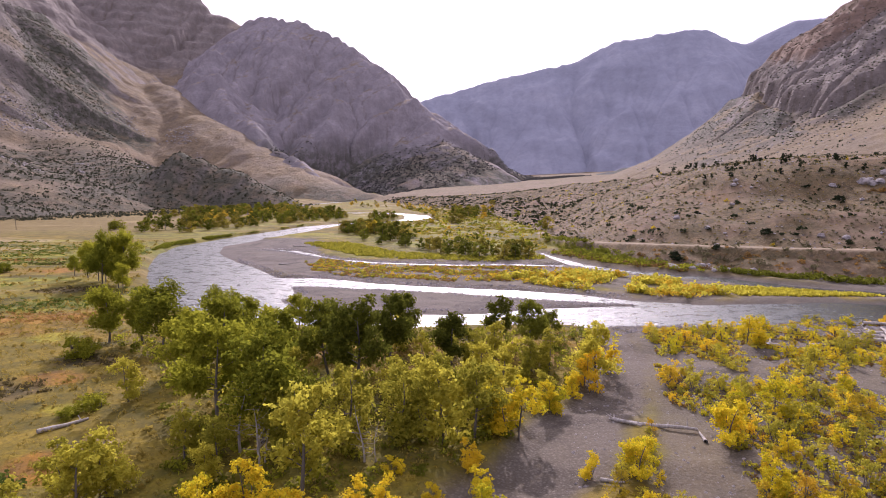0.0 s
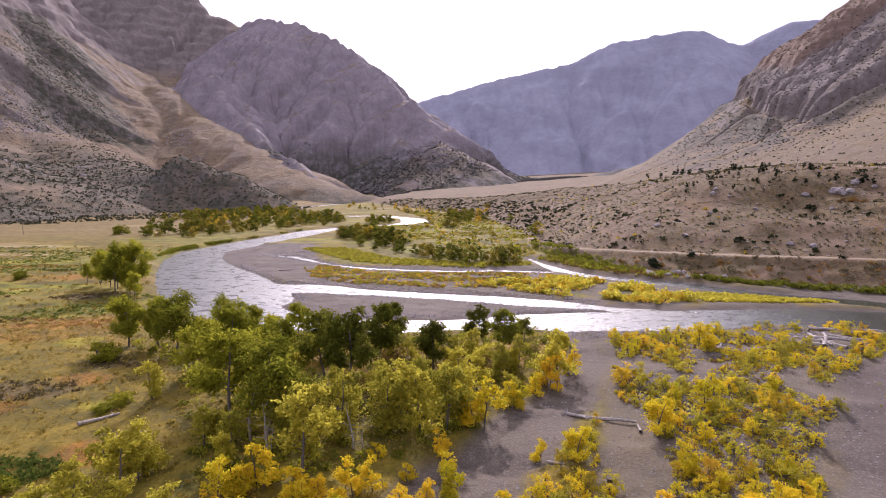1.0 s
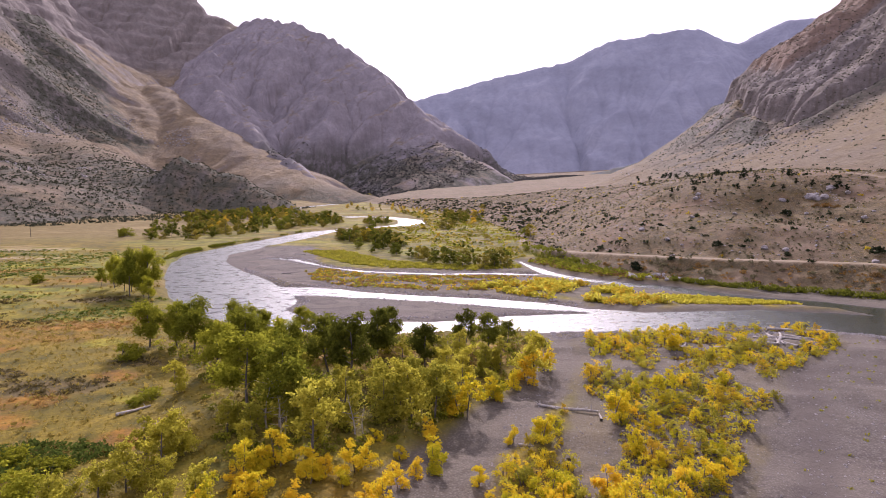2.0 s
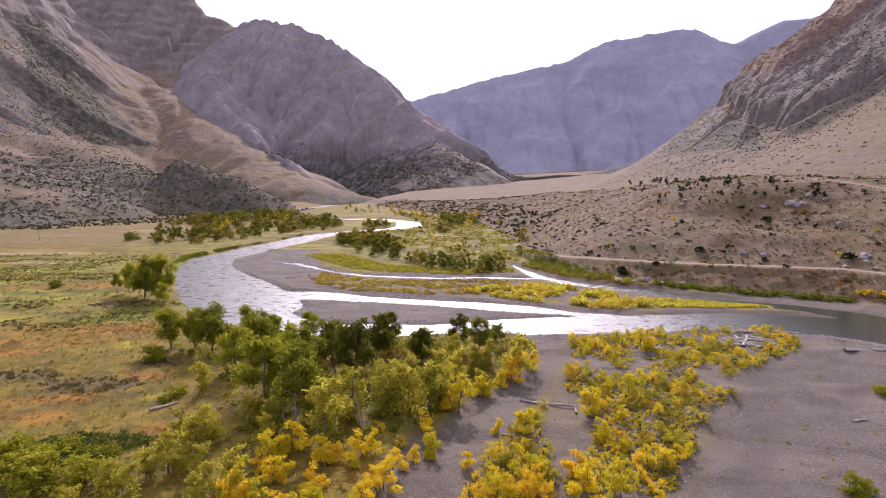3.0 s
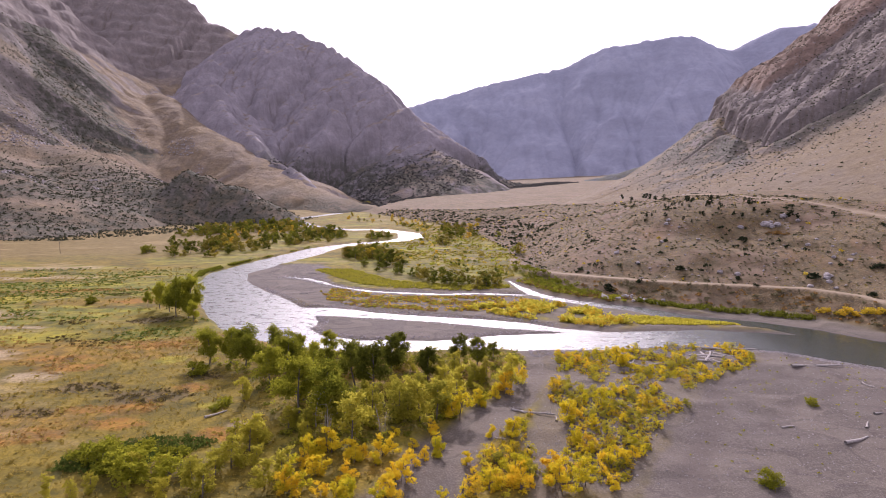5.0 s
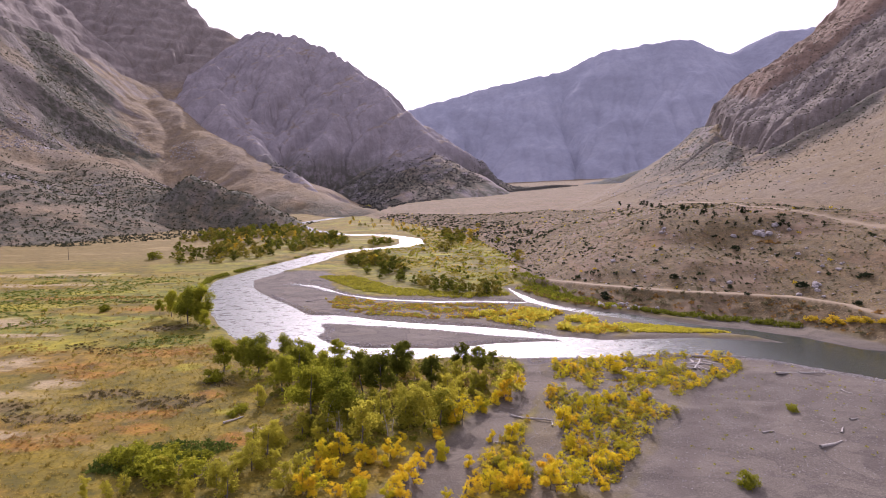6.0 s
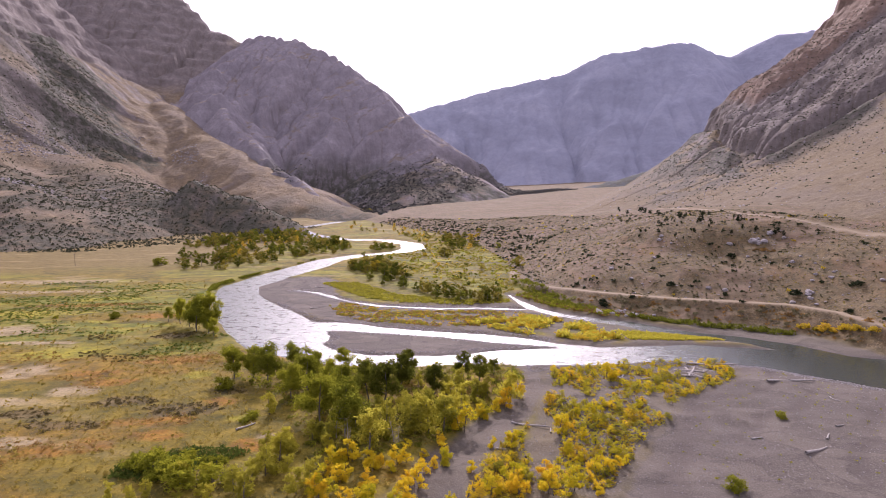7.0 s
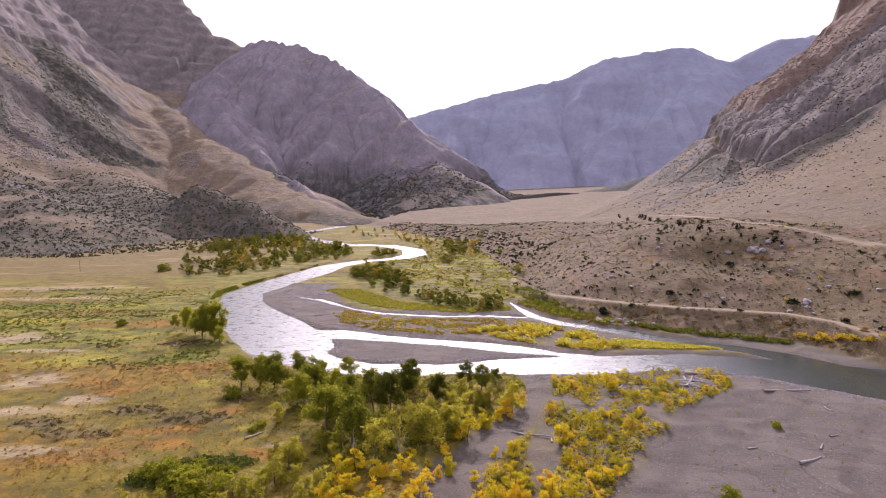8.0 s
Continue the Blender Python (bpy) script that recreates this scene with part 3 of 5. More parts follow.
GRASS_BLADE = leaf_material("dry_grass_blades", (0.20, 0.165, 0.03), (0.44, 0.33, 0.08), 0.45)
BARK = bark_material("grey_bark", (0.07, 0.06, 0.05), (0.20, 0.175, 0.15))
DRIFT = bark_material("bleached_wood", (0.22, 0.19, 0.17), (0.52, 0.48, 0.44))

# ---- ground and river ----
def graded(fine_a, fine_b, step, lo, hi, growth):
    vals = list(np.arange(fine_a, fine_b, step))
    s, v = step, vals[-1]
    while v < hi:
        s *= growth
        v += s
        vals.append(v)
    s, v, head = step, fine_a, []
    while v > lo:
        s *= growth
        v -= s
        head.append(v)
    return np.array(head[::-1] + vals)


g_xs = graded(-110, 195, 1.35, -4200, 4600, 1.05)
g_ys = graded(34, 230, 1.35, -900, 4900, 1.025)
g_x, g_y = np.meshgrid(g_xs, g_ys)
g_z, g_cover = land(g_x, g_y)
ground = new("ground", grid_mesh("ground", g_xs, g_ys, g_z, {k: g_cover[k] for k in ("gravel", "lush", "rust", "straw", "hill", "road", "sunny", "brown", "bald", "silt")}, GROUND))
tagged(ground, "autumn valley floor of dry grass, grey gravel bars and tan slopes", "ground", kind="structure")
r_xs, r_ys = np.linspace(-420, 480, 91), np.linspace(-300, 1600, 191)
r_x, r_y = np.meshgrid(r_xs, r_ys)
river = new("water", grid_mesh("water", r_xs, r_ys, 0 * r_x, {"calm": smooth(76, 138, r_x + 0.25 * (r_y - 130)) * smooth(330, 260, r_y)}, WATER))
tagged(river, "shallow braided river glittering against the light", "river", kind="structure")


def ground_at(x, y):
    """Height of the ground sheet at places of the plan."""
    x, y = np.atleast_1d(np.asarray(x, float)), np.atleast_1d(np.asarray(y, float))
    i = np.clip(np.searchsorted(g_xs, x) - 1, 0, len(g_xs) - 2)
    j = np.clip(np.searchsorted(g_ys, y) - 1, 0, len(g_ys) - 2)
    u, v = (x - g_xs[i]) / (g_xs[i + 1] - g_xs[i]), (y - g_ys[j]) / (g_ys[j + 1] - g_ys[j])
    return (g_z[j, i] * (1 - u) + g_z[j, i + 1] * u) * (1 - v) + (g_z[j + 1, i] * (1 - u) + g_z[j + 1, i + 1] * u) * v


# ---- mountains ----
def soft_max(a, b, soft):
    """The higher of two slopes, with the crease between them filled where both stand high."""
    meet = np.clip(1 - np.abs(a - b) / soft, 0, 1)
    return np.maximum(a, b) + 0.25 * soft * meet * meet * np.clip(np.minimum(a, b) / soft, 0, 1)


def ridges_height(x, y, ridges, seed, warp, jag=0.0, blunt=20.0, soft=0.0):
    """Heights under crest lines; each row of a crest is x, y, z, reach."""
    wx = x + warp * (fbm(x, y, warp * 4, 4, seed) - 0.5) * 2
    wy = y + warp * (fbm(x, y, warp * 4, 4, seed + 9) - 0.5) * 2
    z = np.full(np.shape(x), -60.0)
    for crest, power in ridges:
        run = np.cumsum([0] + [math.dist(a[:2], b[:2]) for a, b in zip(crest[:-1], crest[1:])])
        near = along(x, y, [(*row, r) for row, r in zip(crest, run)])
        d, cz, reach, s = along(wx, wy, [(*row, r) for row, r in zip(crest, run)])
        k = smooth(0, 4 * warp, near[0])
        d, cz, reach, s = (a * (1 - k) + b * k for a, b in zip(near, (d, cz, reach, s)))
        cz = cz + jag * (value_noise(s / 30, s * 0, seed) - 0.5) + 0.6 * jag * (value_noise(s / 11, s * 0, seed + 2) - 0.5)
        d = np.sqrt(d * d + blunt * blunt) - blunt
        h = (cz + 40) * np.clip(1 - d / reach, 0, 1) ** power - 40
        z = soft_max(z, h, soft) if soft else np.maximum(z, h)
    return z


def weather(z, dx, dy, rounds, bite, spare=3.0):
    """Let water run down a sheet of heights and cut its gullies. Returns the heights and how much water passes each place."""
    ny, nx = z.shape
    steps = [(-1, -1), (-1, 0), (-1, 1), (0, -1), (0, 1), (1, -1), (1, 0), (1, 1)]
    index = np.arange(ny * nx).reshape(ny, nx)
    for _ in range(rounds):
        pad = np.pad(z, 1, mode="edge")
        best, to, run = np.zeros_like(z), index.copy(), np.ones_like(z)
        for sy, sx in steps:
            far = math.hypot(sx * dx, sy * dy)
            fall = (z - pad[1 + sy:1 + sy + ny, 1 + sx:1 + sx + nx]) / far
            ok = fall > best
            inside = np.zeros_like(ok)
            inside[max(0, -sy):ny - max(0, sy), max(0, -sx):nx - max(0, sx)] = True
            ok &= inside
            best, to, run = np.where(ok, fall, best), np.where(ok, index + sy * nx + sx, to), np.where(ok, far, run)
        order = np.argsort(-z.ravel()).tolist()
        to, flow = to.ravel().tolist(), [1.0] * (ny * nx)
        for i in order:
            if to[i] != i:
                flow[to[i]] += flow[i]
        cut = (bite * np.sqrt(np.maximum(np.array(flow) - spare, 0)) / run.ravel()).tolist()
        flat = z.ravel().tolist()
        for i in reversed(order):
            flat[i] = (flat[i] + cut[i] * flat[to[i]]) / (1 + cut[i])
        z = np.array(flat).reshape(ny, nx)
    wet = np.log(np.array(flow)).reshape(ny, nx)
    pad = np.pad(z, 1, mode="edge")
    z = 0.5 * z + 0.125 * (pad[:-2, 1:-1] + pad[2:, 1:-1] + pad[1:-1, :-2] + pad[1:-1, 2:])
    return z, wet


class Relief:
    """A weathered sheet of heights that can be asked for its height anywhere."""

    def __init__(self, xs, ys, height, rounds=0, bite=0.0, after=None):
        self.xs, self.ys = xs, ys
        x, y = np.meshgrid(xs, ys)
        self.z, self.wet = height(x, y), np.zeros(x.shape)
        if rounds:
            self.z, self.wet = weather(self.z, xs[1] - xs[0], ys[1] - ys[0], rounds, bite)
        if after:
            self.z = self.z + after(x, y, self.z)

    def at(self, x, y):
        u = np.clip((x - self.xs[0]) / (self.xs[1] - self.xs[0]), 0, len(self.xs) - 1.001)
        v = np.clip((y - self.ys[0]) / (self.ys[1] - self.ys[0]), 0, len(self.ys) - 1.001)
        i, j = u.astype(int), v.astype(int)
        u, v = u - i, v - j
        z = self.z
        return (z[j, i] * (1 - u) + z[j, i + 1] * u) * (1 - v) + (z[j + 1, i] * (1 - u) + z[j + 1, i + 1] * u) * v


A_CREST = [(-719, 2626, 695, 1300), (-813, 2646, 740, 1300), (-896, 2666, 775, 1300), (-926, 2666, 823, 1320), (-988, 2676, 873, 1350), (-1068, 2706, 965, 1400), (-1204, 2746, 1049, 1450), (-1393, 2786, 1109, 1500), (-1709, 2826, 1167, 1600)]
A_WALL = [(-1420, 2050, 900, 1150), (-1300, 1700, 760, 1050), (-1180, 1400, 620, 950), (-1060, 1150, 470, 820), (-930, 950, 310, 640), (-800, 780, 150, 420), (-680, 680, 60, 280)]
A_FOOT = [(-900, 1100, 170, 450), (-760, 960, 120, 430), (-600, 820, 80, 400), (-480, 710, 46, 320), (-420, 600, 16, 200)]
A_STEP = [(-640, 1100, 120, 330), (-500, 960, 78, 300), (-400, 880, 56, 220)]
A_APRON = [(-760, 1800, 330, 400), (-640, 1640, 255, 420), (-540, 1530, 198, 400), (-440, 1450, 148, 360), (-345, 1376, 106, 320), (-240, 1230, 58, 260), (-130, 1170, 22, 160), (-50, 1130, 8, 90)]
KNOLL = [(-370, 860, 62, 110), (-330, 850, 70, 100), (-290, 855, 66, 100), (-255, 840, 48, 90), (-205, 810, 20, 80)]
B_CREST = [(-645, 2376, 643, 800), (-544, 2276, 632, 800), (-466, 2256, 626, 800), (-408, 2226, 601, 800), (-343, 2206, 577, 800), (-299, 2186, 550, 780), (-255, 2156, 530, 760), (-177, 2076, 444, 700), (-130, 2046, 426, 680), (-95, 2006, 385, 640), (-56, 1976, 333, 600), (-33, 1956, 307, 580), (10, 1926, 281, 540), (37, 1876, 245, 480), (49, 1826, 200, 440), (71, 1786, 145, 400)]
B_TAIL = [(71, 1786, 145, 420), (126, 1826, 111, 420), (247, 1926, 75, 400), (402, 2026, 50, 380), (596, 2226, 31, 300)]
B_SPUR = [(-551, 2256, 598, 420), (-611, 2126, 519, 380), (-673, 2006, 450, 320), (-704, 1926, 378, 260)]
LOBE = [(-505, 2046, 436, 340), (-554, 1906, 361, 300), (-582, 1796, 361, 300), (-633, 1756, 324, 240)]
LOBE_FOOT = [(-582, 1796, 361, 300), (-521, 1666, 258, 260), (-423, 1526, 172, 220), (-318, 1376, 106, 180), (-231, 1256, 65, 120)]
TOE_CREST = [(1202, 2276, 246, 420), (1044, 2226, 169, 400), (879, 2206, 118, 380), (724, 2206, 79, 340), (529, 2226, 44, 260)]
C_CREST = [(-515, 4100, 480, 1000), (-66, 4200, 582, 1000), (282, 4300, 697, 1000), (613, 4300, 788, 1100), (1090, 4290, 885, 1200), (1371, 4220, 1018, 1300), (1679, 4150, 1056, 1320), (1820, 4100, 1076, 1320), (1982, 4100, 1070, 1320), (2132, 4150, 1016, 1320), (2285, 4200, 997, 1320)]
C_CREST2 = [(2285, 4200, 997, 1320), (2552, 4100, 1130, 1320), (2840, 3900, 1135, 1320), (3123, 3800, 1177, 1320), (3544, 3700, 1154, 1320)]


def west_height(x, y):
    z = ridges_height(x, y, [(A_CREST, 1.15), (A_WALL, 1.35)], 11, 45, 10, 25.0, 150.0)
    side = x - np.interp(y, [1200, 1340, 1490, 1640, 1760, 2000, 2300], [-200, -330, -450, -575, -660, -740, -690]) + 40 * (fbm(x, y, 60, 3, 19) - 0.5)
    width = 60 + 0.25 * np.clip(2250 - y, 0, 500)
    z = (z + 40) * (0.5 + 0.5 * np.cos(math.pi * np.clip((side + width) / (width + 90), 0, 1))) - 40
    low = ridges_height(x, y, [(A_APRON, 1.1), (A_FOOT, 1.2), (A_STEP, 1.1)], 13, 25, 4, 45.0, 30.0)
    z = soft_max(z, low, 90.0)
    rough = 30 * (ridged(x + 0.4 * y, y - 0.3 * x, 240, 4, 15) - 0.55) + 10 * (fbm(x, y, 45, 4, 24) - 0.5)
    z = z + rough * smooth(10, 200, z) * smooth(60, 420, along(x, y, A_CREST)[0])
    return np.maximum(z, ridges_height(x, y, [(KNOLL, 0.9)], 17, 22, 14, 16.0))


def cliff_band(x, y, z):
    """Pale cliffs that break the upper slope."""
    lift = z + 90 * (fbm(x, y, 260, 3, 28) - 0.5)
    return smooth(410, 470, lift) * smooth(-700, -820, x + 60 * (fbm(x, y, 120, 3, 27) - 0.5))


def west_detail(x, y, z):
    steps = 26 * (np.floor(z / 52) + smooth(0.72, 0.98, z / 52 - np.floor(z / 52))) * 2 - z
    high = cliff_band(x, y, z)
    rough = 22 * high * (ridged(x, y, 48, 4, 23) - 0.55) + 2.5 * (fbm(x, y, 16, 3, 25) - 0.5) * smooth(5, 40, z)
    return 0.35 * high * steps + rough


def crag_height(x, y):
    z = ridges_height(x, y, [(B_CREST, 0.95), (B_TAIL, 1.1), (B_SPUR, 1.0), (LOBE, 0.9), (LOBE_FOOT, 1.0)], 31, 40, 30, 8.0)
    d = along(x, y, B_CREST)[0]
    return z + (70 * (ridged(x, y, 170, 5, 33) - 0.58) + 14 * (fbm(x, y, 40, 4, 36) - 0.5)) * smooth(40, 200, z) * smooth(20, 240, d)


def crag_detail(x, y, z):
    return (16 * (ridged(x, y, 42, 4, 34) - 0.58) + 5 * (fbm(x, y, 14, 2, 35) - 0.5)) * smooth(40, 160, z)


def far_height(x, y):
    z = ridges_height(x, y, [(C_CREST, 1.1), (C_CREST2, 1.1)], 51, 90, 14, 30.0)
    return z + 90 * (ridged(x, y, 420, 4, 57) - 0.58) * smooth(50, 400, z) * smooth(30, 350, np.minimum(along(x, y, C_CREST)[0], along(x, y, C_CREST2)[0]))


def toe_height(x, y):
    return ridges_height(x, y, [(TOE_CREST, 1.1)], 55, 30, 8, 30.0) + 10 * (fbm(x, y, 60, 4, 56) - 0.5)


def east_foot(x, y):
    return x - np.interp(y, [500, 600, 700, 800, 900, 1000, 1150], [266, 235, 206, 205, 240, 330, 480]) - 0.35 * np.maximum(260 - y, 0) + 16 * (fbm(x, y, 110, 4, 63) - 0.5)


def outcrop(x, y):
    """How far a place lies inside the grey outcrop above the tan slope."""
    return np.minimum(y - 538 + 0.35 * (x - 411) + 26 * (fbm(x, y, 40, 4, 67) - 0.5), 0.9 * (x - 372 - 0.20 * (y - 540)) + 50 * (fbm(x, y, 45, 4, 69) - 0.5))


def rust_crag(x, y):
    return np.minimum(y - 690 + 0.05 * x + 30 * (fbm(x, y, 60, 4, 68) - 0.5), x - 420 - 0.25 * (y - 620))


def east_height(x, y):
    d = east_foot(x, y)
    rise = np.interp(d, [-200, 0, 109, 164, 204, 239, 298, 369, 400, 700], [-80, 0, 45, 80, 110, 138, 190, 246, 276, 560])
    o, r = outcrop(x, y), rust_crag(x, y)
    rim = 5 * np.exp(-((o + 12) / 9) ** 2) * smooth(330, 400, x) - 5 * np.exp(-((o - 3) / 6) ** 2)
    bulge = 15 * smooth(4, 12, o + 8 * (fbm(x, y, 12, 2, 70) - 0.5)) * smooth(110, 30, o)
    tower = 55 * smooth(0, 22, np.minimum(np.minimum(x - 634 + 0.1 * (y - 750), r - 10), 825 - y) + 16 * (fbm(x, y, 30, 3, 74) - 0.5))
    crest = 9 * smooth(0, 14, r + 10 * (fbm(x, y, 24, 3, 71) - 0.5)) * smooth(90, 30, r)
    rise = rise - 0.9 * np.maximum(y - 800, 0) * smooth(40, 160, d)
    return bench_top(y) + 2 + rise + rim + bulge + crest + tower


def east_detail(x, y, z):
    o, r = outcrop(x, y), rust_crag(x, y)
    rocky = smooth(0, 12, np.maximum(o, r))
    ledge = 13 * (ridged(x + 0.5 * y, y * 0.5 - 0.3 * x, 26, 4, 66) - 0.6) + 6 * (ridged(x, y, 11, 3, 72) - 0.6)
    return rocky * ledge + 1.2 * (ridged(x, y, 24, 4, 65) - 0.6) + 0.7 * (fbm(x, y, 7, 3, 73) - 0.5)


WEST = Relief(np.arange(-1950, 60, 6.0), np.arange(440, 2960, 7.0), west_height, 6, 0.035, west_detail)
CRAG = Relief(np.arange(-820, 720, 5.6), np.arange(1180, 2400, 5.6), crag_height, 7, 0.10, crag_detail)
FAR = Relief(np.arange(-1200, 3600, 17.0), np.arange(2500, 4500, 17.0), far_height, 6, 0.34)
TOE_HILL = Relief(np.arange(150, 1500, 14.0), np.arange(1850, 2700, 14.0), toe_height, 4, 0.08)
EAST = Relief(np.arange(170, 760, 2.4), np.arange(60, 1060, 3.0), east_height, 5, 0.05, east_detail)



TRIANGLE = [(-1050, 1250), (-880, 1270), (-960, 1520), (-905, 1610), (-792, 1430), (-700, 1350), (-772, 1265), (-771, 1101), (-1000, 1080)]


def west_wood(x, y, z):
    """Dark woods: a wedge under the cliffs with pale chutes, the lower slope, and the knoll."""
    low = smooth(120, 50, z + 0.10 * (x + 420)) * smooth(0.20, 0.40, fbm(x, y, 60, 4, 85)) * smooth(1250, 1080, y)
    knoll = smooth(110, 80, along(x, y, KNOLL)[0]) * 0.95
    chute = smooth(0.10, 0.17, np.abs(value_noise((x * 0.8 + y * 0.6) / 95, (y - x) / 900, 84) - 0.5))
    dark = smooth(40, -20, area(x, y, TRIANGLE) - 60 + 130 * (fbm(x, y, 70, 4, 86) - 0.5)) * (0.4 + 0.6 * chute)
    return np.clip(np.maximum(np.maximum(0.9 * low, knoll), 1.0 * dark), 0, 1)


def crag_wood(x, y, z):
    return 0.95 * smooth(190, 70, z) * smooth(0.22, 0.44, fbm(x, y, 80, 4, 87)) * smooth(1250, 1400, y)


def mountain(name, label, sheet, mat, rock_slope=0.75, wood=None, more=None):
    x, y = np.meshgrid(sheet.xs, sheet.ys)
    gy, gx = np.gradient(sheet.z, sheet.ys, sheet.xs)
    rock = smooth(rock_slope - 0.2, rock_slope + 0.2, np.hypot(gx, gy) + 0.4 * (fbm(x, y, 60, 4, 5) - 0.5))
    rust = 0 * x
    if more:
        rock, rust = np.maximum(rock, more(x, y)[0]), more(x, y)[1]
    layers = {"rock": rock, "rust": rust, "wood": wood(x, y, sheet.z) if wood else 0 * x, "wet": smooth(1.5, 5.5, sheet.wet)}
    return tagged(new(name, grid_mesh(name, sheet.xs, sheet.ys, sheet.z, layers, mat)), label, "mountain", kind="structure")


def east_wood(x, y, z):
    o = outcrop(x, y)
    return 0.95 * smooth(-150, -10, o + 60 * (fbm(x, y, 60, 3, 88) - 0.5)) * smooth(0.34, 0.5, fbm(x, y, 26, 4, 89)) * smooth(8, -8, o) * smooth(470, 540, y + 0.35 * (x - 411))


mountain("mountain_west", "brown mountain with dry grass slopes and grey cliffs", WEST, ROCK_WEST, 1.0, west_wood, lambda x, y: (cliff_band(x, y, WEST.z), 0 * x))
mountain("mountain_crag", "dark rocky mountain with a serrated crest", CRAG, ROCK_MID, 0.62, crag_wood)
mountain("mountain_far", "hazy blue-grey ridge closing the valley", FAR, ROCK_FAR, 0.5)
mountain("mountain_toe", "dark wooded foothill below the hazy ridge", TOE_HILL, ROCK_TOE, 0.9, lambda x, y, z: 0.9 + 0 * x)
mountain("mountain_east", "tan grassy slope rising to grey and rust coloured crags", EAST, ROCK_EAST, 0.9, east_wood, lambda x, y: (np.maximum(smooth(0, 8, np.maximum(outcrop(x, y), rust_crag(x, y))), 0.85 * east_wood(x, y, 0)), smooth(-4, 8, rust_crag(x, y))))


# ---- trees ----
def tree_meshes(kind, height, spread, seed, leaves, leaf, bark, lobes=9, bare=0.28, leaf_size=0.28, stems=1, gather=0.8, sides=7):
    """A trunk with limbs, and a crown of separate leaves gathered at the limbs' ends."""
    rng = np.random.RandomState(seed)
    wood, centres = [], []
    for s in range(stems):
        off = rng.normal(size=2) * (0.12 * spread if stems > 1 else 0)
        lean = rng.normal(size=2) * (0.05 + 0.05 * (stems > 1)) * height
        hgt = height * (1 if s == 0 else 0.7 + 0.25 * rng.rand())
        ts = np.linspace(0, 1, 7)
        trunk = np.stack([off[0] + lean[0] * ts ** 1.4 + 0.02 * height * np.sin(5 * ts + rng.rand() * 6), off[1] + lean[1] * ts ** 1.4 + 0.02 * height * np.sin(4 * ts + rng.rand() * 6), hgt * 0.92 * ts - 0.15], 1)
        r0 = 0.021 * hgt
        wood.append(tube(trunk, r0 * (1 - 0.86 * ts), sides))
        for k in range(max(4, lobes // stems)):
            t0 = bare + (0.95 - bare) * (k + rng.rand()) / max(4, lobes // stems)
            a = np.array([np.interp(t0, ts, trunk[:, c]) for c in range(3)])
            an = rng.rand() * 6.283 + k * 2.4
            reach = spread * 0.5 * (0.55 + 0.5 * rng.rand()) * (1.15 - 0.75 * max(0, t0 - 0.35))
            tip = a + np.array([math.cos(an) * reach, math.sin(an) * reach, height * (0.05 + 0.13 * rng.rand())])
            midp = 0.5 * (a + tip) + rng.normal(size=3) * 0.05 * reach + np.array([0, 0, -0.02 * height])
            wood.append(tube(np.stack([a, midp, tip]), [r0 * 0.42 * (1.1 - t0), r0 * 0.28 * (1.1 - t0), r0 * 0.06], max(3, sides - 2)))
            centres.append((tip, reach * 0.55 + 0.05 * height))
            centres.append((0.4 * a + 0.6 * tip, reach * 0.42 + 0.04 * height))
        centres.append((trunk[-1], spread * 0.2 + 0.04 * height))
    pts = []
    weights = np.array([c[1] ** 2 for c in centres])
    for (c, r), n in zip(centres, rng.multinomial(leaves, weights / weights.sum())):
        d = rng.normal(size=(n, 3))
        d /= np.linalg.norm(d, axis=1)[:, None]
        rad = r * (0.35 + 0.7 * rng.rand(n)) ** 0.7
        # gather leaves into sprays
        sprays = rng.normal(size=(max(5, n // 11) if gather > 0.5 else max(14, n // 3), 3))
        sprays /= np.linalg.norm(sprays, axis=1)[:, None]
        d = (1.12 - gather) * d + gather * sprays[rng.randint(len(sprays), size=n)]
        pts.append(c + d * rad[:, None] * np.array([1, 1, 0.85]))
    pts = np.concatenate(pts)
    pts = pts[pts[:, 2] > 0.06 * height]
    co, faces = soup(pts, leaf_size, rng)
    wc, wf = grown_together(wood)
    return raw_mesh(kind + "_trunk", wc, wf, bark, None, True), raw_mesh(kind + "_crown", co, faces, leaf)


def make_tree(kind, label, category, group, meshes):
    root = new(kind)
    tagged(root, label, category, group)
    root.empty_display_size = 0.5
    part("trunk", meshes[0], root)
    part("crown", meshes[1], root)
    return root


class Grove:
    """Trees of one kind: a few shapes, set about with their own turn and size."""

    def __init__(self, kind, label, category, group, shapes, base_height, seed):
        self.rng = np.random.RandomState(seed)
        self.kind, self.tags, self.shapes, self.base = kind, (label, category, group), shapes, base_height
        self.first = [None] * len(shapes)

    def put(self, x, y, height, wide=1.0, sink=0.1):
        k = self.rng.randint(len(self.shapes))
        s = height / self.base
        z = float(ground_at(x, y)[0])
        m = pose(x, y, z - sink, 0, 0, self.rng.rand() * 360)
        if self.first[k] is None:
            self.first[k] = make_tree(self.kind, *self.tags, self.shapes[k])
            ob = self.first[k]
            ob.matrix_basis = m
        else:
            keep = self.first[k].scale.copy()
            self.first[k].scale = (1, 1, 1)
            ob = copy_thing(self.first[k], m)
            self.first[k].scale = keep
        ob.scale = (s * wide, s * wide, s)
        return ob


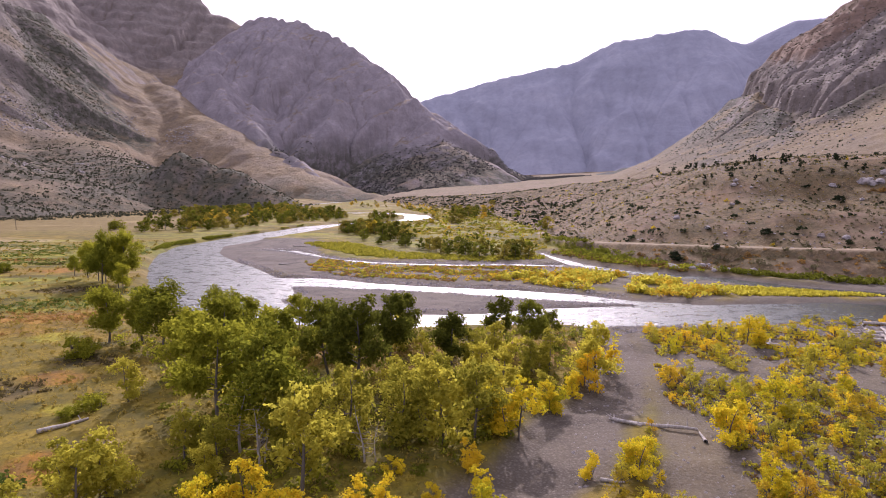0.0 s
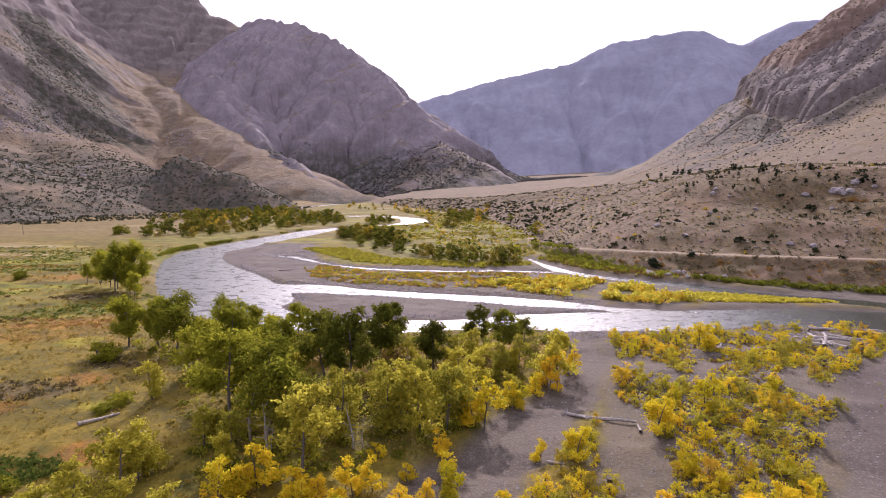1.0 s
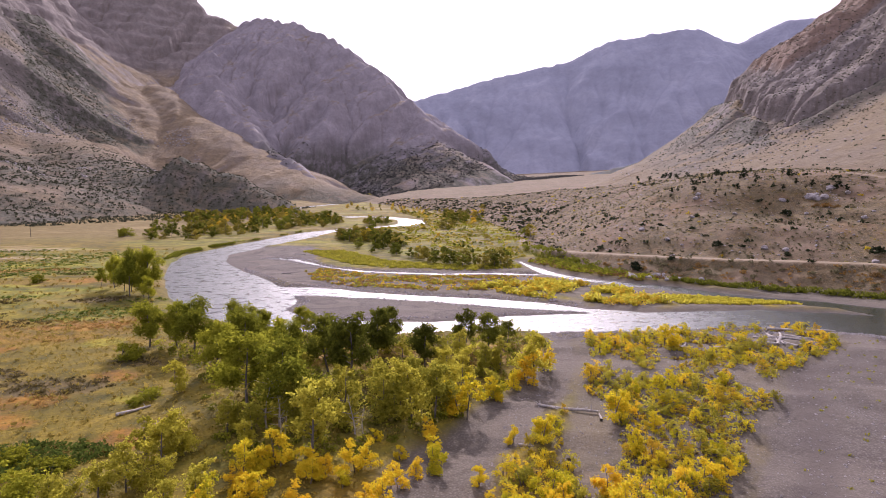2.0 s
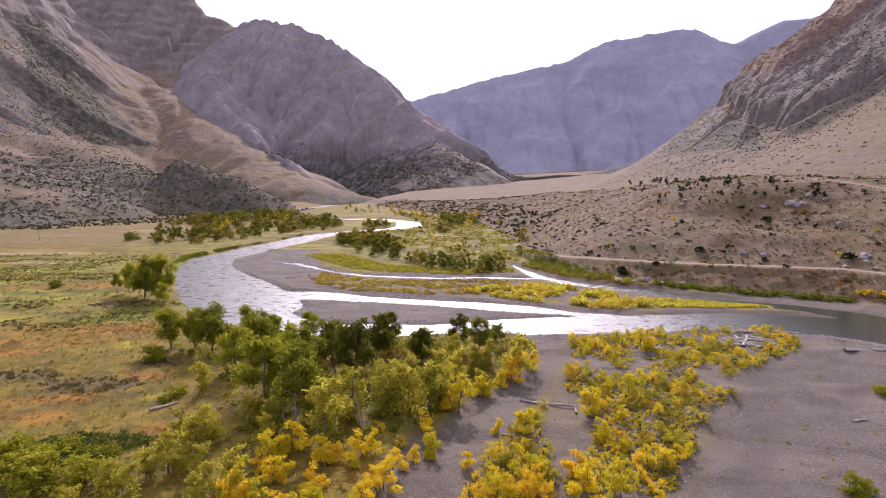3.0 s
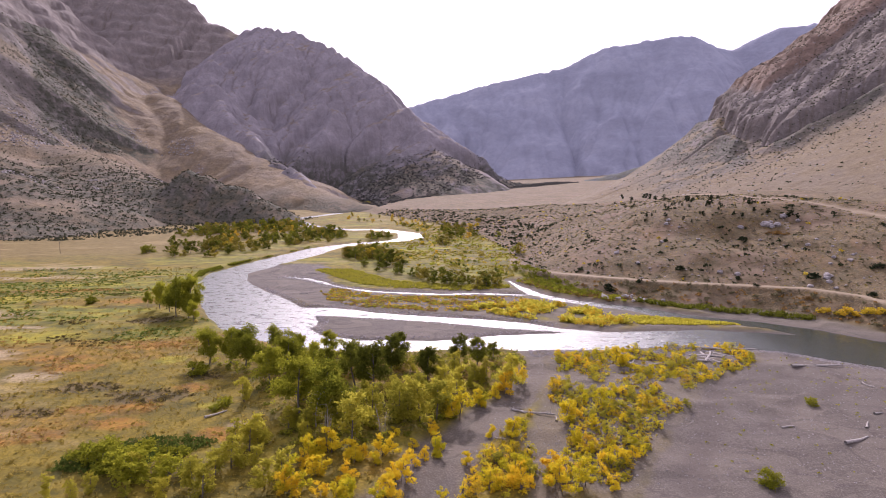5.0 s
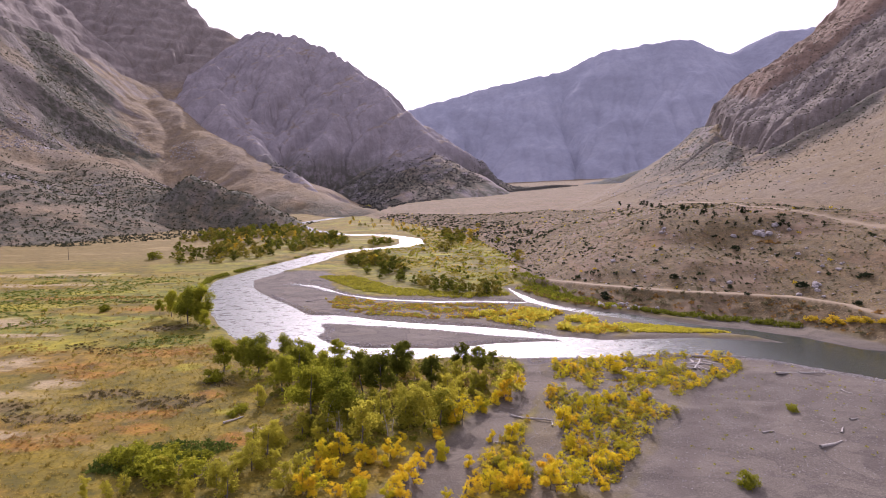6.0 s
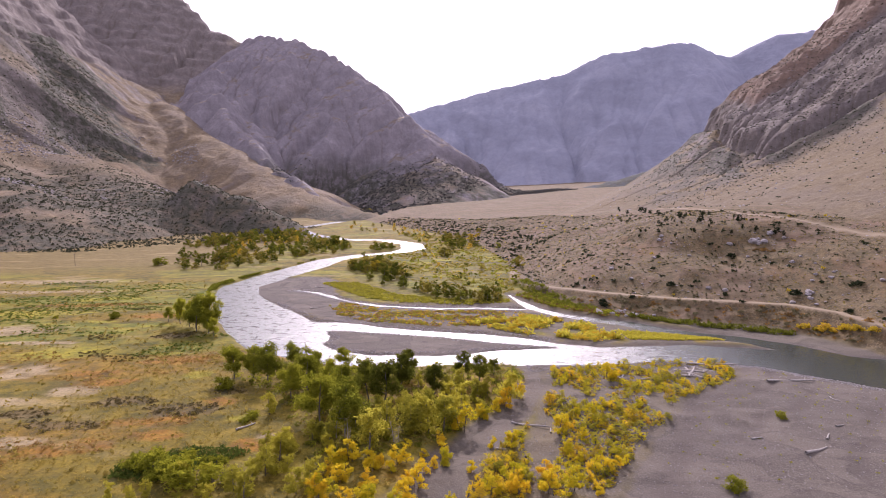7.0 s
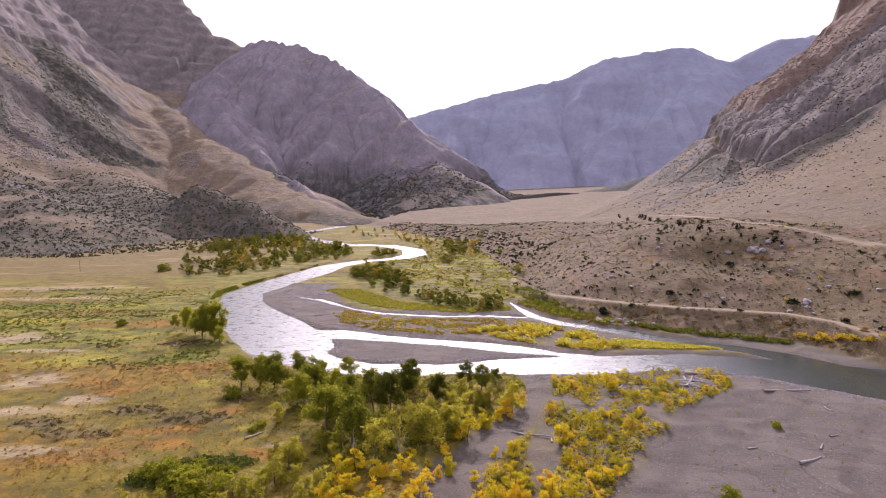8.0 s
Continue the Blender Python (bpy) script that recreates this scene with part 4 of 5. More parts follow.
big_green = Grove("cottonwood_tree", "tall green cottonwood with a rounded leafy crown", "tree", "riverside cottonwoods",
                  [tree_meshes("cottonwood", 10, 6.4, 100 + k, 6000, LEAF_GREEN, BARK, 13, 0.26, 0.27) for k in range(4)], 10, 1)
big_dark = Grove("dark_cottonwood_tree", "tall dark green cottonwood with open limbs", "tree", "dark riverside trees",
                 [tree_meshes("dark_cottonwood", 10, 4.8, 120 + k, 4800, LEAF_DARK, BARK, 11, 0.28, 0.26) for k in range(3)], 10, 2)
olive = Grove("turning_cottonwood_tree", "yellow-green cottonwood turning in autumn", "tree", "turning cottonwoods",
              [tree_meshes("turning_cottonwood", 8, 4.2, 140 + k, 2700, LEAF_OLIVE, BARK, 13, 0.12, 0.25) for k in range(4)], 8, 3)
yellow = Grove("yellow_cottonwood_tree", "young cottonwood in bright yellow autumn leaf", "tree", "yellow cottonwoods",
               [tree_meshes("yellow_cottonwood", 5, 2.7, 160 + k, 2700, LEAF_YELLOW, BARK, 12, 0.05, 0.17, 2, 0.8, 5) for k in range(5)], 5, 4)
sapling = Grove("cottonwood_sapling", "low yellow cottonwood sapling on gravel", "sapling", "saplings on the gravel",
                [tree_meshes("sapling", 2.4, 1.8, 180 + k, 880, (LEAF_YELLOW, LEAF_OLIVE, LEAF_YELLOW, LEAF_GOLD)[k % 4], BARK, 9, 0.03, 0.118, 3, 0.8, 4) for k in range(7)], 2.4, 5)
willow = Grove("willow_shrub", "dense green willow shrub", "shrub", "willows",
               [tree_meshes("willow", 4, 4.2, 200 + k, 2600, LEAF_GREEN, BARK, 16, 0.03, 0.22, 4) for k in range(3)], 4, 6)
distant = Grove("valley_tree", "dark green tree in the far valley", "tree", "far valley trees",
                [tree_meshes("valley_tree", 8, 6, 220 + k, 270, LEAF_DARK if k % 3 else LEAF_DUSK, BARK, 9, 0.06, 0.78, 1, 0.45, 4) for k in range(5)], 8, 7)
autumn = Grove("autumn_valley_tree", "olive and gold tree in the far valley", "tree", "far autumn trees",
               [tree_meshes("autumn_valley_tree", 7, 5, 230 + k, 400, LEAF_DUSK if k % 2 else LEAF_GOLD, BARK, 8, 0.06, 0.6, 1, 0.45, 4) for k in range(4)], 7, 12)
juniper = Grove("juniper_tree", "small dark juniper on the dry bench", "tree", "bench junipers",
                [tree_meshes("juniper", 4, 2.6, 240 + k, 600, LEAF_JUNIPER, BARK, 9, 0.05, 0.32) for k in range(3)], 4, 8)

GREEN_AT = [(-36.1, 94.3, 10.5), (-47, 110.9, 12), (-51.9, 113.9, 10.9), (-42.4, 126.3, 8.3), (-24, 74, 13.5), (-32.4, 102.3, 11), (-26.3, 107, 8.1), (-24, 123.9, 7.5), (-58.5, 114.3, 10.9), (-17.1, 68, 13),
            (-93.5, 179.5, 15.5), (-89, 184.3, 16.5), (-107, 196, 12), (-84, 172, 8), (-114.7, 202, 7), (-97, 188, 13), (-101, 191, 11), (-88, 177, 10), (-20, 90, 11), (-15, 104, 8), (-33, 116, 9)]
DARK_AT = [(-12.7, 89.8, 12.5), (-8, 85.5, 14), (-3.7, 98.2, 12.4), (6.4, 96.2, 10), (16.5, 109.6, 8.7), (21.1, 102.5, 10), (26.7, 112.3, 5.8), (-1.8, 110.8, 10), (-9, 104, 8)]
OLIVE_AT = [(28.1, 87.3, 10), (13.5, 84.2, 7.9), (8.1, 67.9, 9.4), (4.3, 66.3, 10), (-0.6, 67.5, 8.2), (-6.6, 66.3, 9.4), (-9.9, 56, 11), (-2.3, 81.2, 7), (-14, 64, 8), (-8.6, 76.2, 6.7), (1.7, 82.9, 5.7),
            (-34.1, 57.5, 5.7), (-29.6, 57.3, 6.9), (-24.6, 64.3, 5.5), (-20.1, 57.7, 4.7), (-39.2, 81.8, 6.5), (8, 78, 7), (-1, 74, 8), (19, 92, 6)]
YELLOW_AT = [(31.7, 91.4, 5.3), (26.5, 84.6, 6.1), (23.2, 82.4, 4), (20.1, 77.3, 3.7), (18, 76.7, 4.6), (12.8, 68.9, 8), (10.6, 70, 5.8), (-9.4, 48.8, 4.7), (-1.4, 51.4, 3.9), (2.6, 54.3, 2.5), (-14.1, 52.1, 5.6), (-17.9, 50, 5.5),
             (-14.8, 44, 4.4), (-17.9, 37.9, 6.2), (-19.2, 37.1, 4.9), (-8.7, 34.7, 4.8), (1.2, 40, 5.1), (7.6, 55, 3.8), (-0.5, 33.8, 4.1)]
YELLOW_AT2 = [(12.9, 46, 3.2), (16.3, 36.5, 4.6), (22, 41.9, 4.9), (23.7, 57.4, 5.3), (19.3, 59.1, 3), (63.3, 106.7, 6), (47.9, 72.8, 5.4), (37.4, 65.3, 6.5), (42.5, 62, 3.1), (36.1, 54.1, 4.1), (37.4, 49.1, 2.8), (42.1, 44.3, 4.3),
              (45.5, 46.3, 2.7), (47.3, 52.2, 3.4), (28.6, 41.9, 4.7), (28.4, 35.3, 6), (32.8, 35.9, 5.7), (21.1, 36.9, 4.8), (37.7, 34.7, 2.4), (64.2, 83.1, 2.9)]
for grove, spots in ((big_green, GREEN_AT), (big_dark, DARK_AT), (olive, OLIVE_AT), (yellow, YELLOW_AT), (yellow, YELLOW_AT2)):
    for x, y, h in spots:
        grove.put(x, y, h, 0.72 if x < -80 else 1.0)
for x, y, h in [(-56, 50, 5), (-48, 43.3, 5.5), (-41.7, 44, 4.5), (-61, 51.5, 4), (-52, 47, 4.5), (66.5, 37.5, 3), (100, 73, 2.0), (-144, 210, 3.5), (-172, 211.6, 1.6), (-208, 416, 7), (-38, 125, 4), (-60, 105, 4)]:
    willow.put(x, y, h, 1.2)
for x, y, h in [(-46.9, 43.9, 4.8), (-43.2, 44.7, 3.9), (-36.4, 39.5, 6), (-42.9, 38.6, 2.6), (-53.6, 39.1, 3.6), (-59.9, 37.7, 3.7), (-46.6, 37, 2.9), (-31.7, 46.8, 6.6), (-30.3, 53, 7), (-29, 55.3, 5.9), (-33.7, 36.3, 6.5), (-33.9, 44.4, 5.3), (-23.5, 38.5, 6), (-21.6, 42.1, 6), (-56.1, 37.5, 3.3), (-40, 36, 4), (-27, 47, 4.5)]:
    olive.put(x, y, h, 1.1)
for x, y, h in [(-57.7, 54.9, 2.4), (-50.8, 55.8, 2.2), (-54, 53, 2), (-47, 54, 1.8), (-44, 52, 2), (-60, 57, 1.8), (-43, 80, 2), (-45, 77, 1.5)]:
    willow.put(x, y, h, 1.5)


def scatter(poly, count, rng, keep=None, gap=0.0):
    """Spots inside a polygon, at least gap apart."""
    poly_a = np.array(poly, float)
    lo, hi = poly_a.min(0), poly_a.max(0)
    got = []
    for _ in range(40):
        p = lo + (hi - lo) * rng.rand(count * 3, 2)
        ok = area(p[:, 0], p[:, 1], poly) < 0
        if keep is not None:
            ok &= keep(p[:, 0], p[:, 1])
        for q in p[ok]:
            if gap == 0 or all((q[0] - g[0]) ** 2 + (q[1] - g[1]) ** 2 > gap * gap for g in got):
                got.append(q)
            if len(got) >= count:
                return np.array(got)
    return np.array(got)


rng = np.random.RandomState(42)
dry_land = lambda x, y: water_edge(x, y) > 2.0
def ragged(x, y):
    """Where growth stands on the gravel: thinning towards the edges, with open spots."""
    return (area(x, y, PATCH) < -5 * fbm(x, y, 8, 3, 94) + 1.5) & (fbm(x, y, 9, 3, 95) > 0.37) & (water_edge(x, y) > 2) & (np.hypot(x - 94, y - 112) > 8)


for x, y in scatter(PATCH, 330, rng, ragged, 1.35):
    sapling.put(x, y, 1.1 + 2.3 * rng.rand() ** 1.7)
for x, y in scatter([(-24, 32), (-18, 54), (-2, 59), (9, 62), (14, 50), (8, 34)], 22, rng, None, 2.4):
    yellow.put(x, y, 2.2 + 2.2 * rng.rand(), 1.1)
for x, y in scatter([(6, 34), (14, 58), (24, 74), (31, 73), (27, 58), (24, 34)], 62, rng, lambda x, y: stream(x, y, DRY) > 0.5, 1.3):
    sapling.put(x, y, 1.0 + 2.0 * rng.rand())
for x, y in scatter([(-30, 70), (-20, 110), (10, 112), (24, 98), (22, 80), (6, 66), (-12, 58), (-24, 60)], 26, rng, None, 4.5):
    olive.put(x, y, 4.0 + 3.5 * rng.rand())
for x, y in scatter([(-60, 540), (-180, 860), (-270, 650), (-185, 388), (-120, 385), (-112, 430), (-95, 480)], 250, rng, lambda x, y: (water_edge(x, y) > 3) & (fbm(x, y, 45, 3, 90) > 0.40), 4):
    distant.put(x, y, 4.5 + 5.5 * rng.rand() ** 1.3, 1.25)
off_water = lambda x, y: water_edge(x, y) > 3
INNER = [(-52, 392), (-37, 336), (-14, 299), (-2, 288), (-6, 350), (-30, 415)]
BAR_ROW = [(0, 284), (11, 262), (23, 250), (38, 240), (52, 246), (50, 262), (24, 272), (6, 300)]
for x, y in scatter(INNER, 46, rng, off_water, 3.0):
    (distant if rng.rand() < 0.7 else autumn).put(x, y, 4.5 + 4.5 * rng.rand(), 1.2)
for x, y in scatter(BAR_ROW, 28, rng, off_water, 3.2):
    distant.put(x, y, 3.5 + 4.0 * rng.rand(), 1.2)
for x, y in scatter([(-44, 522), (-21, 480), (-15, 536), (-40, 566)], 12, rng, off_water, 4):
    distant.put(x, y, 5 + 3 * rng.rand(), 1.2)
for x, y in scatter([(30, 530), (70, 526), (84, 660), (40, 668)], 26, rng, off_water, 5):
    (distant if rng.rand() < 0.6 else autumn).put(x, y, 5 + 4 * rng.rand(), 1.3)
for x, y, h in [(83, 375, 9), (80, 381, 7), (29, 465, 8), (33, 468, 7), (26, 461, 6), (86, 512, 6), (-46, 470, 5)]:
    distant.put(x, y, h, 1.1)
for x, y in scatter([(-5, 430), (30, 330), (66, 300), (76, 402), (66, 640), (20, 690)], 14, rng, off_water, 12):
    autumn.put(x, y, 2.5 + 2.5 * rng.rand(), 1.3)
for x, y in scatter([(-60, 520), (-130, 760), (-190, 960), (-260, 900), (-230, 640), (-150, 420), (-110, 430)], 70, rng, lambda x, y: water_edge(x, y) > 3, 5):
    autumn.put(x, y, 3.5 + 3.5 * rng.rand())
for x, y in scatter([(-30, 700), (40, 640), (70, 560), (40, 800), (-60, 930), (-110, 1000), (-100, 800)], 50, rng, lambda x, y: water_edge(x, y) > 3, 6):
    autumn.put(x, y, 3 + 3 * rng.rand())
for x, y in scatter([(140, 285), (165, 270), (215, 250), (225, 300), (190, 330), (150, 330)], 36, rng, None, 4):
    juniper.put(x, y, 1.4 + 2.0 * rng.rand() ** 1.5)


bush = Grove("juniper_bush", "dark green juniper bush on the dry hillside", "bush", "hillside bushes",
             [tree_meshes("juniper_bush", 2, 3.2, 280 + k, 420, LEAF_JUNIPER, BARK, 10, 0.03, 0.34, 3, 0.8, 4) for k in range(2)], 2, 10)
for x, y, h in [(98.1, 221, 2.6), (98.5, 216.5, 2.2), (112.4, 216, 2.0), (135.3, 224, 2.4), (180.3, 246.5, 2.6), (182.2, 192.5, 2.8), (208.1, 187, 2.6), (189.3, 165.5, 1.9), (155, 206, 1.6), (156.1, 192.5, 1.4), (145, 221, 1.3), (176, 262, 1.6), (120, 240, 1.3), (126, 262, 1.5)]:
    bush.put(x, y, h, 1.2)
gold_bush = Grove("willow_bush", "golden willow bush at the cut bank's foot", "bush", "golden bank bushes",
                  [tree_meshes("willow_bush", 2, 3.4, 290 + k, 520, LEAF_GOLD, BARK, 10, 0.03, 0.3, 3, 0.8, 4) for k in range(2)], 2, 11)
for x, y, h in [(168.2, 165, 2.3), (173.8, 157.5, 3.2), (177.9, 153.5, 2.8), (179.7, 148, 2.4), (181.2, 142.5, 2.2), (171, 161, 1.6), (186, 138, 2.4)]:
    gold_bush.put(x, y, h, 1.15)
rust_bush = Grove("rust_bush", "rust red bush on the dry slope", "bush", "rust bushes",
                  [tree_meshes("rust_bush", 2, 3.0, 296, 420, LEAF_RUST, BARK, 10, 0.03, 0.3, 3, 0.8, 4)], 2, 13)
for x, y, h in [(168.7, 175, 2.2), (184.3, 149, 1.8), (197.1, 243.5, 2.4), (194, 247, 1.8), (200, 241, 1.6), (120.5, 208, 1.6), (90, 232, 1.8)]:
    rust_bush.put(x, y, h, 1.1)
for x, y, h in [(202.6, 438, 4.5), (197.7, 419, 4.8), (190.9, 375.5, 4.2), (180.5, 316, 4.4), (183.6, 290, 4.0), (186.7, 429.5, 3.8), (203, 497.5, 4.5), (156.7, 293, 3.2), (214.3, 259.5, 4.2), (216.2, 256, 3.2), (206, 450, 4), (195, 400, 4)]:
    juniper.put(x, y, h, 1.1)


# ---- low growth, too many to count ----
def field(name, label, pts, size, per, mat, tall=1.0, leaf=0.5, seed=0, category="vegetation", on=None):
    """Clumps of leaves at the plan spots pts; size: radius of each clump."""
    r = np.random.RandomState(seed)
    z = (on or ground_at)(pts[:, 0], pts[:, 1])
    size = np.broadcast_to(size, len(pts)) * (0.6 + 0.8 * r.rand(len(pts)))
    base = np.column_stack([pts, z])
    d = r.normal(size=(len(pts), per, 3))
    d /= np.linalg.norm(d, axis=2)[:, :, None]
    d *= (0.4 + 0.6 * r.rand(len(pts), per))[:, :, None]
    d[:, :, 2] = (d[:, :, 2] * 0.5 + 0.42) * tall
    co = (base[:, None, :] + d * size[:, None, None]).reshape(-1, 3)
    c, f = soup(co, np.repeat(size, per) * leaf, r)
    ob = new(name, raw_mesh(name, c, f, mat))
    return tagged(ob, label, category, kind="stuff")


def spots(poly, count, seed, keep=None):
    return scatter(poly, count, np.random.RandomState(seed), keep)


def meadow_in(x, y, key, lo):
    c = land(x, y)[1]
    return (c[key] > lo) & (c["gravel"] < 0.3) & (c["water"] > 2)


def meadow_ok(x, y):
    c = land(x, y)[1]
    return (c["gravel"] < 0.3) & (c["water"] > 2) & (c["hill"] < 0.2)


MEADOW = [(-330, 330), (-60, 330), (-75, 160), (-40, 125), (40, 125), (30, 90), (8, 60), (-10, 34), (-75, 34), (-140, 100)]
NEAR_MEADOW = [(-110, 160), (-75, 160), (-40, 125), (40, 125), (30, 90), (8, 60), (-10, 34), (-75, 34), (-100, 60)]
field("grass", "straw coloured autumn grass tufts", spots(NEAR_MEADOW, 7000, 1, meadow_ok), 0.36, 5, GRASS_BLADE, 1.2, 0.5, 1, "grass")
field("grass", "straw coloured autumn grass tufts across the meadow", spots(MEADOW, 2500, 2, meadow_ok), 0.6, 4, GRASS_BLADE, 0.9, 0.8, 2, "grass")
field("weeds", "green weeds in the meadow", spots(MEADOW, 2200, 3, lambda x, y: meadow_in(x, y, "lush", 0.45) & (fbm(x * 0.5, y, 12, 3, 92) > 0.48)), 0.75, 11, LEAF_NETTLE, 0.7, 0.4, 3, "weeds")
field("weeds", "rust coloured weeds in the meadow", spots(MEADOW, 900, 17, lambda x, y: meadow_in(x, y, "rust", 0.2) & (fbm(x * 0.5, y, 14, 3, 93) > 0.58)), 0.5, 9, LEAF_RUST, 0.7, 0.45, 17, "weeds")
field("brush", "brown and green low brush in the meadow", spots(MEADOW, 520, 18, lambda x, y: meadow_in(x, y, "brown", 0.4) | (blots(x, y, [(-107, 140, 8, 5), (-131, 172, 8, 4), (-121, 148, 6, 4), (-140, 232, 10, 4), (-57, 101, 5, 3)]) > 0.5)), 0.7, 14, LEAF_BRUSH, 0.6, 0.35, 18, "shrubs")
field("weeds", "dense green nettles by the willows", spots([(-66, 56), (-55, 61), (-44, 63), (-38, 58), (-46, 50), (-56, 45), (-66, 48)], 420, 19), 0.9, 14, LEAF_NETTLE, 1.0, 0.36, 19, "weeds")
GROVE = [(-62, 120), (-40, 130), (36, 124), (38, 96), (24, 76), (8, 62), (-6, 52), (-22, 54), (-30, 70), (-40, 96)]
field("undergrowth", "dense green undergrowth beneath the cottonwoods", spots(GROVE, 600, 4, meadow_ok), 0.9, 26, LEAF_DARK, 1.1, 0.3, 4, "undergrowth")
field("undergrowth", "yellow-green shrubs beneath the cottonwoods", spots(GROVE, 380, 5, meadow_ok), 0.9, 24, LEAF_GREEN, 1.2, 0.3, 5, "undergrowth")
field("willow_growth", "low yellow growth between the saplings", spots(PATCH, 650, 6, ragged), 0.55, 16, LEAF_GOLD, 1.0, 0.42, 6, "shrubs")
field("willow_growth", "low rust growth between the saplings", spots(PATCH, 700, 24, ragged), 0.5, 14, LEAF_RUST, 0.9, 0.42, 24, "shrubs")
field("willow_growth", "low olive growth between the saplings", spots(PATCH, 2100, 7, ragged), 0.5, 12, LEAF_OLIVE, 1.0, 0.45, 7, "shrubs")
clumpy = lambda x, y: (water_edge(x, y) > 2) & (fbm(x, y, 7, 3, 96) > 0.45)
UP_GRASS = [(-62, 319), (-45, 289), (-28, 261), (-9, 246), (27, 237), (52, 240), (54, 250), (22, 252), (-9, 270), (-38, 318)]
field("reeds", "yellow-green grass along the gravel island", spots(UP_GRASS, 1600, 8, dry_land), 0.9, 7, LEAF_OLIVE, 0.9, 0.6, 8, "grass")
LOW_VEG = [(-46, 243), (-34, 246), (-14, 228), (15, 221), (50, 218), (62, 205), (50, 190), (25, 186), (10, 186), (-20, 199), (-38, 216)]
field("shrubs", "low rust and yellow shrubs on the gravel island", spots(LOW_VEG, 1300, 9, clumpy), 0.6, 8, LEAF_RUST, 0.9, 0.55, 9, "shrubs")
field("shrubs", "low olive shrubs on the gravel island", spots(LOW_VEG, 900, 10, clumpy), 0.7, 8, LEAF_OLIVE, 0.9, 0.55, 10, "shrubs")
STRIP = [(25, 192), (54, 203), (72, 193), (92, 168), (88, 160), (74, 154), (55, 166), (38, 178)]
field("shrubs", "yellow shrubs on the gravel island", spots(LOW_VEG, 350, 19, dry_land), 0.7, 9, LEAF_GOLD, 0.9, 0.5, 19, "shrubs")
field("willows", "golden willows along the island", spots(STRIP, 170, 11, clumpy), 1.4, 22, LEAF_GOLD, 1.3, 0.36, 11, "shrubs")
field("willows", "olive willows along the island", spots(STRIP, 320, 27, clumpy), 1.5, 22, LEAF_OLIVE, 1.3, 0.36, 27, "shrubs")
field("reeds", "bright green grass on the island's point", spots([(90, 172), (128, 160), (130, 154), (90, 158)], 700, 12, dry_land), 0.8, 8, LEAF_OLIVE, 0.8, 0.6, 12, "grass")
field("willows", "dark green willows at the foot of the cut bank", spots([(104, 197), (118, 184), (140, 172), (160, 160), (164, 164), (142, 178), (120, 192), (106, 203)], 260, 13, dry_land), 1.3, 22, LEAF_DARK, 1.3, 0.36, 13, "shrubs")
field("willows", "mixed shrubs along the creek", spots([(64, 300), (68, 262), (72, 236), (84, 216), (94, 212), (90, 232), (78, 262), (74, 300)], 260, 14, dry_land), 1.4, 22, LEAF_DARK, 1.2, 0.36, 14, "shrubs")
CREEK_BANK = [(60, 264), (66, 242), (73, 224), (85, 209), (97, 199), (108, 200), (94, 216), (82, 234), (73, 264)]
field("shrubs", "rust and brown shrubs along the creek", spots(CREEK_BANK, 170, 36, dry_land), 1.0, 16, LEAF_RUST, 1.0, 0.42, 36, "shrubs")
field("shrubs", "olive shrubs along the creek", spots(CREEK_BANK, 190, 37, dry_land), 1.2, 16, LEAF_GREEN, 1.1, 0.42, 37, "shrubs")
RIVER_BANK = [(-70, 195), (-86, 225), (-101, 255), (-112, 280), (-118, 310), (-107, 355), (-92, 405), (-80, 452), (-88, 455), (-102, 405), (-118, 355), (-130, 310), (-124, 280), (-112, 255), (-96, 225), (-79, 195)]
field("shrubs", "green brush lining the river bank", spots(RIVER_BANK, 420, 30, lambda x, y: (water_edge(x, y) > 1) & (fbm(x, y, 12, 3, 98) > 0.42)), 1.0, 20, LEAF_DARK, 1.0, 0.36, 30, "shrubs")
field("shrubs", "olive brush lining the river bank", spots(RIVER_BANK, 300, 31, lambda x, y: (water_edge(x, y) > 1) & (fbm(x, y, 12, 3, 98) > 0.42)), 0.8, 16, LEAF_GREEN, 1.0, 0.4, 31, "shrubs")
VALLEY = [(-45, 460), (-20, 360), (30, 262), (60, 270), (76, 330), (80, 430), (74, 560), (40, 690), (-20, 760), (10, 600)]
field("shrubs", "olive brush on the far valley floor", spots(VALLEY, 260, 15, lambda x, y: water_edge(x, y) > 3), 1.4, 9, LEAF_GREEN, 0.9, 0.6, 15, "shrubs")
field("shrubs", "golden brush on the far valley floor", spots(VALLEY, 200, 28, lambda x, y: water_edge(x, y) > 3), 1.1, 9, LEAF_GOLD, 0.8, 0.55, 28, "shrubs")
field("grass", "faded olive grass on the far valley floor", spots(VALLEY, 2600, 29, lambda x, y: (water_edge(x, y) > 3) & (fbm(x, y, 16, 3, 97) > 0.42)), 1.3, 6, LEAF_DUSK, 0.25, 0.5, 29, "grass")
field("shrubs", "dark brush on the far valley floor", spots(VALLEY, 110, 16, lambda x, y: water_edge(x, y) > 3), 1.8, 10, LEAF_DARK, 1.1, 0.55, 16, "shrubs")

